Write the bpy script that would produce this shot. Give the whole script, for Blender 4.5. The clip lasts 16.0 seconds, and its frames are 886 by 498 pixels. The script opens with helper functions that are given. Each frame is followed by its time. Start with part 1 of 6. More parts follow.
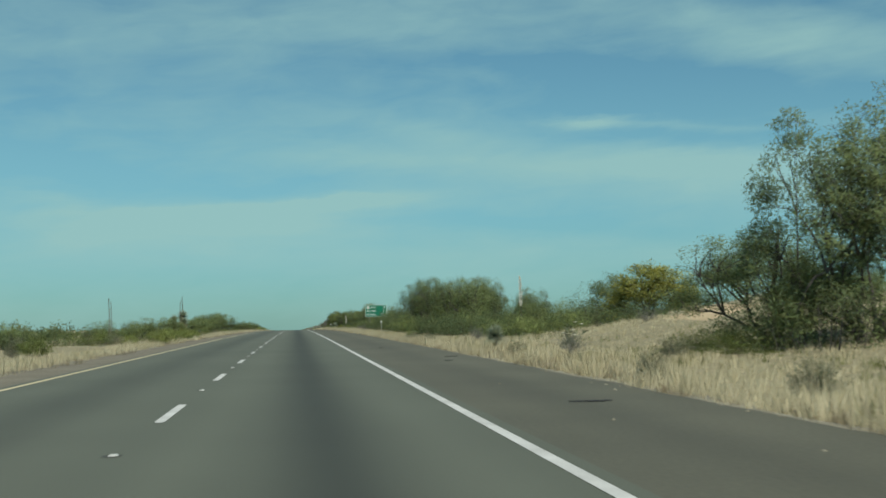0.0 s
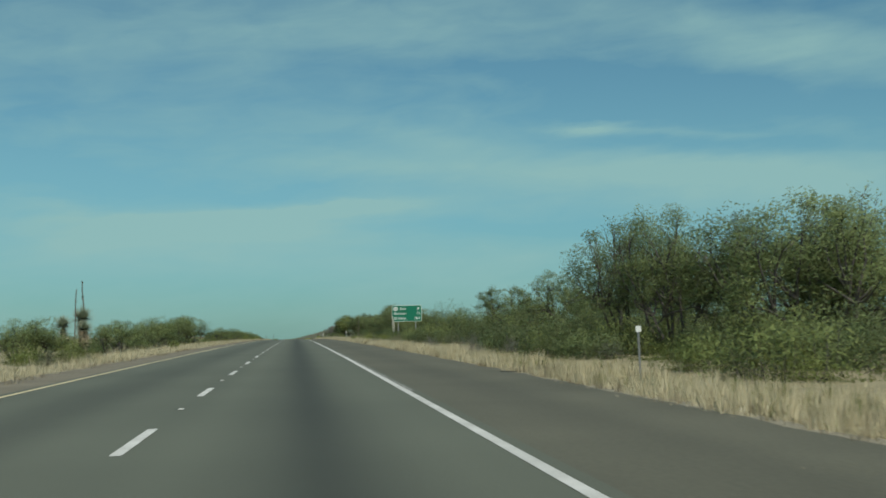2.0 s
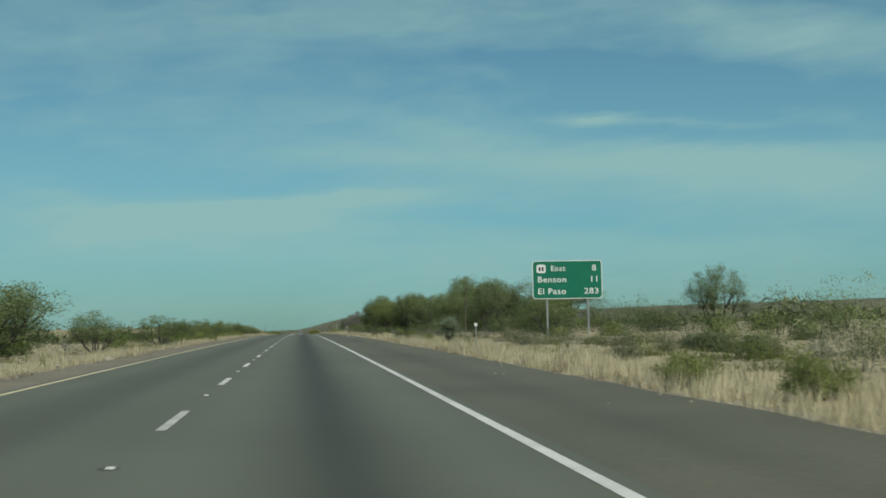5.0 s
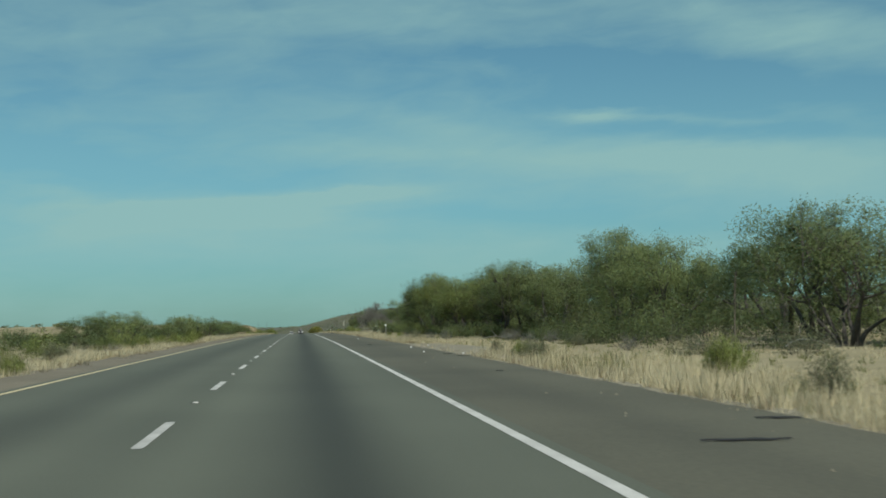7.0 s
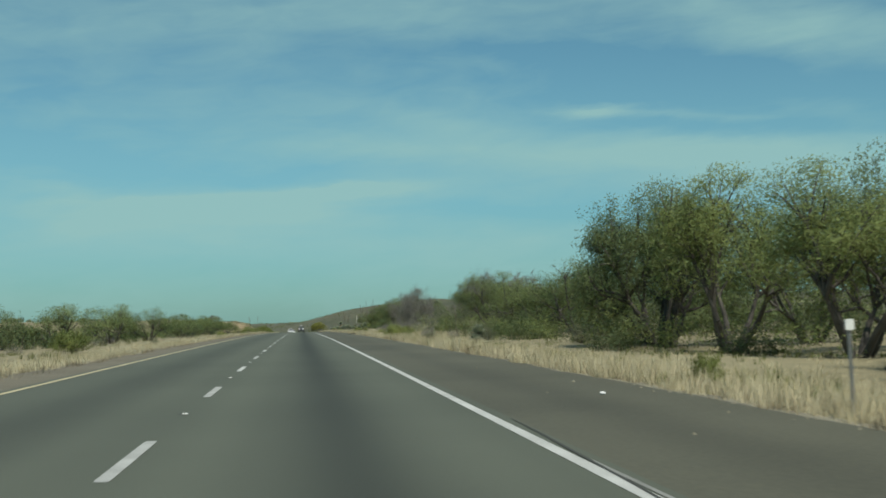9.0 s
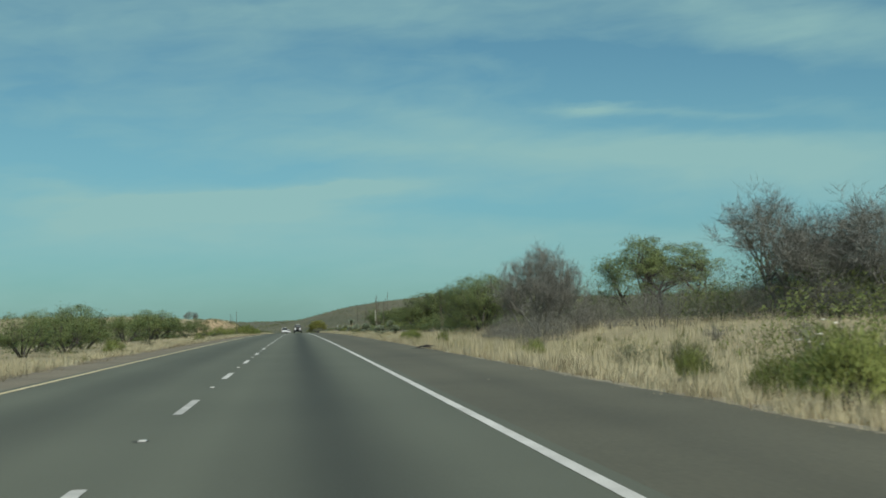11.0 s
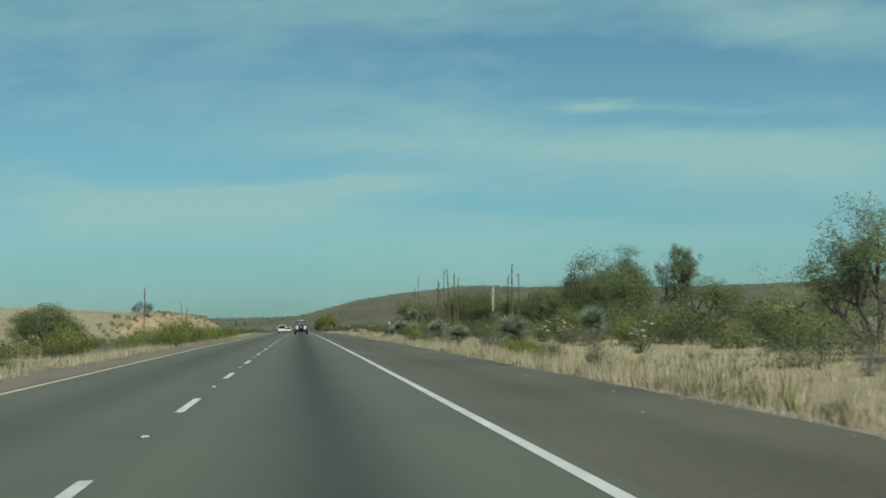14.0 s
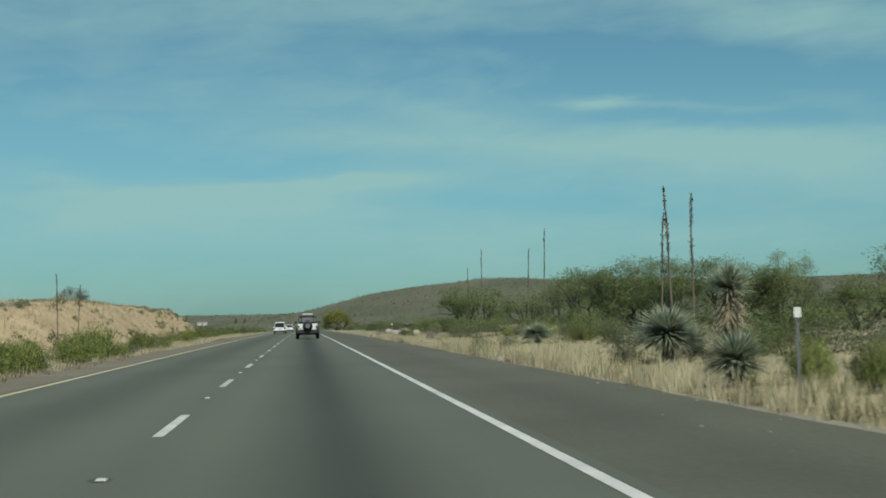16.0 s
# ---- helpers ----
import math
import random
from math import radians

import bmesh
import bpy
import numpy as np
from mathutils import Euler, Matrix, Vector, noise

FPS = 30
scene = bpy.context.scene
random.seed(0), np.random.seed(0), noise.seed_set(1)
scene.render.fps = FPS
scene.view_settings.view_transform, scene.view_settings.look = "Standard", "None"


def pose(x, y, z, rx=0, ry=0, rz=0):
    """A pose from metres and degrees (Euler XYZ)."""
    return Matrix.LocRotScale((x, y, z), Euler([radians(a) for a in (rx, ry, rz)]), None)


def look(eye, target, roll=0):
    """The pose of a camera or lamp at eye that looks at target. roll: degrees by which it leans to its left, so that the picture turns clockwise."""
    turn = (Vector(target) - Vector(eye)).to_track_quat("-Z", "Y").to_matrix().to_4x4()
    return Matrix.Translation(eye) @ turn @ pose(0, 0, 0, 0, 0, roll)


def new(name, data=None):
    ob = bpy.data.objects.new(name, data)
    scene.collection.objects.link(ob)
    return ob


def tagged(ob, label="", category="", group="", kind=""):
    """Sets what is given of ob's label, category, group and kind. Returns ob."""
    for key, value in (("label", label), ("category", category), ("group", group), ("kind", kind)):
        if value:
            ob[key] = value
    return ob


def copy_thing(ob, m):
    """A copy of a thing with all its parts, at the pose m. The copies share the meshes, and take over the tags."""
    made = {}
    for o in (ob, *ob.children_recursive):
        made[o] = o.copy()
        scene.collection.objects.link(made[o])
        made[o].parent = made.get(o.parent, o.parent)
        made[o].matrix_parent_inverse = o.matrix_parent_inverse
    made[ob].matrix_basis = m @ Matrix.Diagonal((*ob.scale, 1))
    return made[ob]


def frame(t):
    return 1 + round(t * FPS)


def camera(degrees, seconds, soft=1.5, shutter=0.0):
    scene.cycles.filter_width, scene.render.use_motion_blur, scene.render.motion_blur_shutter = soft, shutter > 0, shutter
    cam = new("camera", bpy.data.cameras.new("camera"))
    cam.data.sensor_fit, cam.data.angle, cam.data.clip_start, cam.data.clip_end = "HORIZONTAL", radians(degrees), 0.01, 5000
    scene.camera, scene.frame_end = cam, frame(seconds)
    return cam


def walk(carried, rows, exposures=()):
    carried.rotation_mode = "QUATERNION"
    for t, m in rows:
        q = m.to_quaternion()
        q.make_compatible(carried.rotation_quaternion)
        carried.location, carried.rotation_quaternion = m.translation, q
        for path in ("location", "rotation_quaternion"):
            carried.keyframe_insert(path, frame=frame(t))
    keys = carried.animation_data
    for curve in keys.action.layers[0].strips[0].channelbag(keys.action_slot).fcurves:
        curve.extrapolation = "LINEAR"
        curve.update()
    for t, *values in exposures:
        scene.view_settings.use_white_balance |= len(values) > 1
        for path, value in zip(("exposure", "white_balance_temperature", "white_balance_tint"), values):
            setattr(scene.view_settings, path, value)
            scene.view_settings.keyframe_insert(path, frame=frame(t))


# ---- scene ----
cam = camera(40.0, 16.0, soft=1.7, shutter=0.07)
EYE, LEAN = 1.15, 0.98


def grade(y):
    """Downhill slope of the carriageway, which rolls over a long crest."""
    return 3.3e-5 * min(max(y - 60.0, 0.0), 540.0) + 1.5e-5 * min(max(y - 600.0, 0.0), 300.0)


ROAD_Z = [0.0]
for i in range(1, 1000):
    ROAD_Z.append(ROAD_Z[-1] - 5.0 * grade(5.0 * i - 2.5))


def road_z(y):
    """Height of the carriageway at y."""
    i = min(max(y / 5.0, 0.0), 998.0)
    j = int(i)
    return ROAD_Z[j] + (ROAD_Z[j + 1] - ROAD_Z[j]) * (i - j)


# seconds, metres to the right and along the way, turn to the left of the way and tilt upwards in degrees
TURN = [(0, 0.01, -0.35, -6.91, 3.29), (0.5, 0.03, 18.26, -6.86, 3.36), (1, -0.01, 36.87, -6.79, 3.39), (1.5, 0.00, 55.47, -6.83, 3.61),
        (2, 0.09, 73.95, -6.92, 3.60), (2.5, 0.15, 92.42, -6.95, 3.46), (3, 0.14, 110.90, -6.95, 3.45), (3.5, 0.12, 129.20, -6.91, 3.39),
        (4, 0.04, 147.50, -6.82, 3.28), (6.5, -0.06, 239.02, -6.62, 3.03), (7, -0.05, 257.47, -6.72, 2.98), (7.5, -0.04, 275.93, -6.71, 3.03),
        (8, -0.09, 294.38, -6.65, 3.00), (8.5, -0.12, 312.82, -6.67, 2.86), (11, -0.05, 406.20, -6.88, 2.69), (11.5, -0.01, 424.77, -6.88, 2.70),
        (12, 0.04, 443.35, -6.92, 2.67), (12.5, 0.08, 461.92, -6.87, 2.67), (13, 0.06, 480.56, -6.81, 2.64), (13.5, 0.03, 499.20, -6.72, 2.57),
        (14, 0.02, 517.84, -6.75, 2.51), (14.5, -0.01, 536.47, -6.74, 2.51), (15, 0.01, 555.25, -6.75, 2.48), (15.5, -0.02, 574.02, -6.68, 2.39),
        (16, -0.06, 592.80, -6.57, 2.38)]
walk(cam, [(t, pose(x, y, road_z(y) + EYE, 90 + tilt, LEAN, turn)) for t, x, y, turn, tilt in TURN],
     [(0.0, -0.01, 6500, 7), (1.0, -0.11, 6500, 7), (4.0, -0.15, 6500, 7), (7.0, -0.13, 6500, 7), (8.5, -0.04, 6500, 7), (11.0, -0.1, 6500, 7),
      (12.5, -0.04, 6500, 7), (14.0, -0.05, 6500, 7), (16.0, -0.07, 6500, 7)])

# ---------------------------------------------------------------- light
SUN_AZ, SUN_EL = 168.0, 55.0  # degrees clockwise from the way ahead, degrees above the level
sun = new("sun", bpy.data.lights.new("sun", "SUN"))
sun.data.energy, sun.data.angle, sun.data.color = 4.25, radians(1.2), (1.0, 0.95, 0.86)
away = Vector((math.sin(radians(SUN_AZ)) * math.cos(radians(SUN_EL)), math.cos(radians(SUN_AZ)) * math.cos(radians(SUN_EL)), math.sin(radians(SUN_EL))))
sun.matrix_world = look(away * 100, (0, 0, 0))

world = bpy.data.worlds.new("desert_sky")
scene.world = world
world.use_nodes = True
wn, wl = world.node_tree.nodes, world.node_tree.links
wn.clear()


def wmath(op, a, b=None, c=None):
    """A math node of the sky; numbers or sockets."""
    n = wn.new("ShaderNodeMath")
    n.operation = op
    for i, v in enumerate((a, b, c)):
        if v is None:
            continue
        if isinstance(v, (int, float)):
            n.inputs[i].default_value = v
        else:
            wl.new(v, n.inputs[i])
    return n.outputs[0]


sky = wn.new("ShaderNodeTexSky")
sky.sky_type, sky.sun_disc = "NISHITA", False
sky.sun_elevation, sky.sun_rotation = radians(SUN_EL), radians(SUN_AZ)
sky.air_density, sky.dust_density, sky.ozone_density = 1.0, 0.2, 3.0
coord = wn.new("ShaderNodeTexCoord")
axes = wn.new("ShaderNodeSeparateXYZ")
wl.new(coord.outputs["Generated"], axes.inputs[0])
azim = wmath("MULTIPLY", wmath("ARCTAN2", axes.outputs[0], axes.outputs[1]), 57.2958)
elev = wmath("MULTIPLY", wmath("ARCSINE", axes.outputs[2]), 57.2958)
flat = wn.new("ShaderNodeCombineXYZ")
wl.new(azim, flat.inputs[0])
wl.new(wmath("MULTIPLY_ADD", azim, -0.06, elev), flat.inputs[1])
# thin cirrus: long wisps at two scales
wisp = 0.0
for scale, stretch, detail, part_of in ((0.16, 4.0, 5.0, 0.62), (0.55, 3.2, 6.0, 0.38)):
    place = wn.new("ShaderNodeMapping")
    place.inputs["Scale"].default_value = (scale / stretch * 1.6, scale * 1.6, 1)
    place.inputs["Location"].default_value = (3.1, 7.4 * scale, 0)
    wl.new(flat.outputs[0], place.inputs[0])
    tex = wn.new("ShaderNodeTexNoise")
    tex.inputs["Scale"].default_value, tex.inputs["Detail"].default_value, tex.inputs["Distortion"].default_value = 1.0, detail, 0.6
    tex.inputs["Roughness"].default_value = 0.55
    wl.new(place.outputs[0], tex.inputs["Vector"])
    wisp = wmath("MULTIPLY_ADD", tex.outputs[0], part_of, wisp)
# the larger sheets of cloud and the clear gaps between them: direction, height, half length, half thickness above and below in degrees, slope, density
SHEETS = [(-4.4, 5.22, 6.6, 0.3975, 1.12, 0.039, 0.9), (2.6, 5.77, 2.9, 0.24, 0.4, 0.088, 0.7), (-10.9, 5.79, 1.6, 0.21, 0.32, -0.092, 0.3),
          (-7.5, 3.84, 8, 0.8, 1.33, 0.029, 0.1), (12.8, 7.3, 10.6, 0.85, 1.12, -0.033, 0.42), (23.8, 5.95, 7.4, 1.28, 1.6, -0.072, 0.4),
          (3.7, 7.34, 3.5, 0.32, 0.53, -0.013, 0.2), (10, 2.86, 18.6, 0.66, 1.46, -0.021, 0.24), (14.4, 9.21, 1.9, 0.21, 0.27, -0.012, 0.5),
          (17.3, 8.86, 3.2, 0.16, 0.21, -0.068, 0.2), (-5.7, 13.22, 12.8, 1.86, 1.6, 0.048, 0.14), (22.8, 12.7, 6.4, 1.01, 1.2, -0.203, 0.36),
          (7.6, 14.47, 8, 0.8, 1.6, -0.025, 0.12), (-6.7, 9.5, 8.8, 1.33, 1.2, 0.039, 0.14), (5.4, 9.04, 2.9, 0.59, 0.69, -0.115, 0.22),
          (10.2, 11.9, 7.2, 0.48, 0.53, -0.062, -0.22), (19.7, 10.38, 8.5, 1.06, 1.06, -0.061, -0.24), (21.6, 8.1, 5.6, 0.48, 0.53, -0.026, -0.3),
          (-10.9, 7.3, 4, 0.48, 0.53, -0.136, -0.24), (-11.7, 9.98, 3.5, 0.37, 0.43, 0.088, -0.14), (9, 4.66, 7.4, 0.37, 0.48, -0.072, -0.24),
          (-0.5, 6.45, 4.3, 0.27, 0.37, 0.045, -0.12)]
bend = wn.new("ShaderNodeMapping")
bend.inputs["Scale"].default_value = (0.11, 0.5, 1)
wl.new(flat.outputs[0], bend.inputs[0])
drift = wn.new("ShaderNodeTexNoise")
drift.inputs["Scale"].default_value, drift.inputs["Detail"].default_value, drift.inputs["Roughness"].default_value = 1.0, 5.0, 0.6
wl.new(bend.outputs[0], drift.inputs["Vector"])
sway = wn.new("ShaderNodeSeparateColor")
wl.new(drift.outputs["Color"], sway.inputs[0])
az_w = wmath("MULTIPLY_ADD", wmath("SUBTRACT", sway.outputs[0], 0.5), 7.0, azim)
el_w = wmath("MULTIPLY_ADD", wmath("SUBTRACT", sway.outputs[1], 0.5), 1.7, elev)
mass = 0.0
for a, e, da, up, down, slope, dens in SHEETS:
    off = wmath("SUBTRACT", az_w, a)
    u = wmath("MULTIPLY", off, 1 / da)
    v = wmath("SUBTRACT", wmath("MULTIPLY_ADD", off, -slope, el_w), e)
    v = wmath("ADD", wmath("MULTIPLY", wmath("MAXIMUM", v, 0.0), 1 / up), wmath("MULTIPLY", wmath("MINIMUM", v, 0.0), 1 / down))
    r2 = wmath("ADD", wmath("MULTIPLY", u, u), wmath("MULTIPLY", v, v))
    mass = wmath("MULTIPLY_ADD", wmath("EXPONENT", wmath("MULTIPLY", r2, -0.8)), dens, mass)
mass = wmath("MULTIPLY", mass, wmath("MULTIPLY_ADD", sway.outputs[2], 0.9, 0.55))
cover = wmath("MULTIPLY", wmath("SUBTRACT", wmath("ADD", wisp, mass), 0.41), 1.4)
cover_node = wn.new("ShaderNodeClamp")
wl.new(cover, cover_node.inputs[0])
cover_node.inputs["Max"].default_value = 0.8
veil = wn.new("ShaderNodeMix")
veil.data_type = "RGBA"
wl.new(cover_node.outputs[0], veil.inputs["Factor"])
veil.inputs["B"].default_value = (5.8, 6.35, 6.75, 1)
# a colour multiplier tints the sky darker and bluer towards the horizon
tint_rise = wn.new("ShaderNodeMapRange")
tint_rise.inputs["From Min"].default_value, tint_rise.inputs["From Max"].default_value = 0.0, 9.0
tint_rise.interpolation_type = "SMOOTHSTEP"
wl.new(elev, tint_rise.inputs["Value"])
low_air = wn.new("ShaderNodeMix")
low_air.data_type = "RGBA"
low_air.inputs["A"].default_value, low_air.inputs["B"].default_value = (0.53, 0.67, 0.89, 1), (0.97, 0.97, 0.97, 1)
wl.new(tint_rise.outputs["Result"], low_air.inputs["Factor"])
tinted_sky = wn.new("ShaderNodeVectorMath")
tinted_sky.operation = "MULTIPLY"
wl.new(sky.outputs[0], tinted_sky.inputs[0])
wl.new(low_air.outputs["Result"], tinted_sky.inputs[1])
wl.new(tinted_sky.outputs[0], veil.inputs["A"])
back = wn.new("ShaderNodeBackground")
back.inputs["Strength"].default_value = 0.085
cast = wn.new("ShaderNodeVectorMath")
cast.operation = "MULTIPLY"
cast.inputs[1].default_value = (0.655, 1.0, 0.915)
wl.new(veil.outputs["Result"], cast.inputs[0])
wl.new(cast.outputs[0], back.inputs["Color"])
wout = wn.new("ShaderNodeOutputWorld")
wl.new(back.outputs[0], wout.inputs[0])


# ---------------------------------------------------------------- materials
def material(name, dark, light, rough=0.85, scale=3.0, fine=40.0, bump=0.25, island=0.0, thing=0.0, metal=0.0, through_light=0.0, bump_scale=0.01, lace=0.0):
    """A surface between two colours: patches at one scale, grain at another, and shifts from piece to piece."""
    m = bpy.data.materials.new(name)
    m.use_nodes = True
    n, l = m.node_tree.nodes, m.node_tree.links
    bsdf = n["Principled BSDF"]
    bsdf.inputs["Roughness"].default_value, bsdf.inputs["Metallic"].default_value = rough, metal
    where = n.new("ShaderNodeTexCoord")
    broad, grain = n.new("ShaderNodeTexNoise"), n.new("ShaderNodeTexNoise")
    broad.inputs["Scale"].default_value, broad.inputs["Detail"].default_value = scale, 4
    grain.inputs["Scale"].default_value, grain.inputs["Detail"].default_value = fine, 3
    l.new(where.outputs["Object"], broad.inputs["Vector"])
    l.new(where.outputs["Object"], grain.inputs["Vector"])
    total = n.new("ShaderNodeMath")
    total.operation = "MULTIPLY_ADD"
    l.new(broad.outputs[0], total.inputs[0])
    total.inputs[1].default_value = 0.9
    fines = n.new("ShaderNodeMath")
    fines.operation = "MULTIPLY_ADD"
    l.new(grain.outputs[0], fines.inputs[0])
    fines.inputs[1].default_value, fines.inputs[2].default_value = 0.7, -0.3
    l.new(fines.outputs[0], total.inputs[2])
    value = total.outputs[0]
    for amount, node, socket in ((island, "ShaderNodeNewGeometry", "Random Per Island"), (thing, "ShaderNodeObjectInfo", "Random")):
        if amount:
            source, add = n.new(node), n.new("ShaderNodeMath")
            add.operation = "MULTIPLY_ADD"
            l.new(source.outputs[socket], add.inputs[0])
            add.inputs[1].default_value = amount
            less = n.new("ShaderNodeMath")
            less.operation = "SUBTRACT"
            l.new(value, less.inputs[0])
            less.inputs[1].default_value = amount / 2
            l.new(less.outputs[0], add.inputs[2])
            value = add.outputs[0]
    ramp = n.new("ShaderNodeValToRGB")
    ramp.color_ramp.elements[0].position, ramp.color_ramp.elements[1].position = 0.2, 0.85
    ramp.color_ramp.elements[0].color, ramp.color_ramp.elements[1].color = (*dark, 1), (*light, 1)
    l.new(value, ramp.inputs[0])
    l.new(ramp.outputs[0], bsdf.inputs["Base Color"])
    if bump:
        b = n.new("ShaderNodeBump")
        b.inputs["Strength"].default_value, b.inputs["Distance"].default_value = bump, bump_scale
        l.new(grain.outputs[0], b.inputs["Height"])
        l.new(b.outputs[0], bsdf.inputs["Normal"])
    if through_light:
        glow, mix = n.new("ShaderNodeBsdfTranslucent"), n.new("ShaderNodeMixShader")
        l.new(ramp.outputs[0], glow.inputs["Color"])
        mix.inputs[0].default_value = through_light
        l.new(bsdf.outputs[0], mix.inputs[1])
        l.new(glow.outputs[0], mix.inputs[2])
        last = mix.outputs[0]
        if lace:
            # each leaf stands for a feathery compound leaf with gaps between its leaflets
            gaps, both = n.new("ShaderNodeBsdfTransparent"), n.new("ShaderNodeMixShader")
            both.inputs[0].default_value = lace
            l.new(last, both.inputs[1])
            l.new(gaps.outputs[0], both.inputs[2])
            last = both.outputs[0]
        l.new(last, n["Material Output"].inputs[0])
    return m


def asphalt_material(name, dark, light, bands, grit=30.0):
    """Old asphalt with soft streaks worn along the lanes: bands of (x, half width, change)."""
    m = material(name, dark, light, 0.8, 0.18, grit, 0.35)
    n, l = m.node_tree.nodes, m.node_tree.links
    bsdf = n["Principled BSDF"]
    where, sep = n.new("ShaderNodeTexCoord"), n.new("ShaderNodeSeparateXYZ")
    l.new(where.outputs["Object"], sep.inputs[0])
    long_noise, mapping = n.new("ShaderNodeTexNoise"), n.new("ShaderNodeMapping")
    mapping.inputs["Scale"].default_value = (1.2, 0.02, 1)
    l.new(where.outputs["Object"], mapping.inputs[0])
    l.new(mapping.outputs[0], long_noise.inputs["Vector"])
    long_noise.inputs["Scale"].default_value = 1.0
    total = n.new("ShaderNodeMath")
    total.operation = "MULTIPLY_ADD"
    l.new(long_noise.outputs[0], total.inputs[0])
    total.inputs[1].default_value, total.inputs[2].default_value = 0.22, 0.89
    value = total.outputs[0]
    for x, half, change in bands:
        chain = None
        for op, operand in (("SUBTRACT", x), ("MULTIPLY", 1 / half), ("POWER", 2.0), ("MULTIPLY", -1.0), ("EXPONENT", None), ("MULTIPLY", change)):
            k = n.new("ShaderNodeMath")
            k.operation = op
            if op == "POWER":
                l.new(chain, k.inputs[0])
                l.new(chain, k.inputs[1])
                k.operation = "MULTIPLY"
            else:
                l.new(sep.outputs[0] if chain is None else chain, k.inputs[0])
                if operand is not None:
                    k.inputs[1].default_value = operand
            chain = k.outputs[0]
        add = n.new("ShaderNodeMath")
        add.operation = "ADD"
        l.new(value, add.inputs[0])
        l.new(chain, add.inputs[1])
        value = add.outputs[0]
    old = bsdf.inputs["Base Color"].links[0].from_socket
    times = n.new("ShaderNodeVectorMath")
    times.operation = "SCALE"
    l.new(old, times.inputs[0])
    l.new(value, times.inputs["Scale"])
    l.new(times.outputs[0], bsdf.inputs["Base Color"])
    return m


M_ROAD = asphalt_material("asphalt_lanes", (0.076, 0.083, 0.059), (0.100, 0.109, 0.078),
                          [(0.3, 0.5, -0.46), (0.1, 1.0, -0.1), (-3.4, 0.75, -0.26), (-1.0, 0.35, 0.1), (1.45, 0.4, 0.06), (-2.4, 0.3, 0.06), (-4.5, 0.35, 0.06)])
M_SHOULDER = asphalt_material("asphalt_shoulder", (0.060, 0.058, 0.038), (0.112, 0.108, 0.072), [(3.6, 0.5, -0.12), (4.6, 0.4, 0.08)], 16.0)
M_GRAVEL = material("brown_gravel", (0.115, 0.102, 0.072), (0.195, 0.172, 0.122), 0.95, 0.5, 14, 0.8, bump_scale=0.03)
M_GROUND = material("dry_desert_soil", (0.175, 0.152, 0.085), (0.315, 0.278, 0.163), 0.95, 0.07, 1.6, 0.8, bump_scale=0.08)
M_REDSOIL = material("orange_bank_soil", (0.30, 0.215, 0.115), (0.50, 0.395, 0.24), 0.95, 0.35, 4, 0.8, bump_scale=0.06)
M_DIRT = material("pale_gravel_dirt", (0.165, 0.150, 0.106), (0.258, 0.236, 0.170), 0.95, 0.7, 12, 0.7, bump_scale=0.02)
M_HILL = material("far_hill_soil", (0.046, 0.057, 0.031), (0.140, 0.128, 0.084), 0.95, 0.025, 0.3, 0.5, bump_scale=0.3)
M_WHITE = material("worn_white_paint", (0.36, 0.36, 0.33), (0.62, 0.62, 0.58), 0.7, 1.3, 60, 0.3)
M_YELLOW = material("worn_yellow_paint", (0.46, 0.385, 0.22), (0.62, 0.54, 0.34), 0.7, 1.3, 60, 0.3)
M_STRAW = material("straw_grass", (0.60, 0.535, 0.335), (0.90, 0.83, 0.58), 0.9, 0.25, 3, 0, island=0.3, through_light=0.5, lace=0.4)
M_BROWNGRASS = material("brown_grass", (0.24, 0.205, 0.135), (0.44, 0.38, 0.25), 0.9, 0.4, 3, 0, island=0.5, through_light=0.5)
M_GREENGRASS = material("green_weeds", (0.10, 0.125, 0.035), (0.25, 0.27, 0.085), 0.85, 0.5, 3, 0, island=0.6, through_light=0.5)
M_BARK = material("dark_mesquite_bark", (0.045, 0.041, 0.034), (0.115, 0.105, 0.09), 0.95, 6, 60, 0.6)
M_DEADWOOD = material("grey_dead_wood", (0.095, 0.096, 0.08), (0.225, 0.222, 0.19), 0.95, 6, 60, 0.5, island=0.4)
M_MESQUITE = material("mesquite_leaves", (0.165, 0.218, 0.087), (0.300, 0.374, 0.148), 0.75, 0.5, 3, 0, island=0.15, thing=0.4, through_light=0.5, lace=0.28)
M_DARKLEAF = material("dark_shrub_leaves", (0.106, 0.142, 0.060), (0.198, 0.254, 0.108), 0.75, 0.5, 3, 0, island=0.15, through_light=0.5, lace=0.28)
# lightened leaf colour: random bushes, and the sunlit look of one stand
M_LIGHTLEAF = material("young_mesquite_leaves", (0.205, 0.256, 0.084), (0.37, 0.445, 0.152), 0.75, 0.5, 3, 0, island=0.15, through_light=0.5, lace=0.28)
M_PALOVERDE = material("yellow_blossom_crown", (0.23, 0.245, 0.05), (0.47, 0.47, 0.12), 0.8, 0.5, 3, 0, island=0.4, thing=0.2, through_light=0.5)
M_BROOM = material("bright_green_shrub", (0.17, 0.215, 0.06), (0.37, 0.43, 0.13), 0.8, 0.7, 4, 0, island=0.3, thing=0.5, through_light=0.5, lace=0.25)
M_SAGE = material("grey_green_shrub", (0.15, 0.17, 0.095), (0.33, 0.35, 0.21), 0.85, 0.7, 4, 0, island=0.3, thing=0.5, through_light=0.5, lace=0.25)
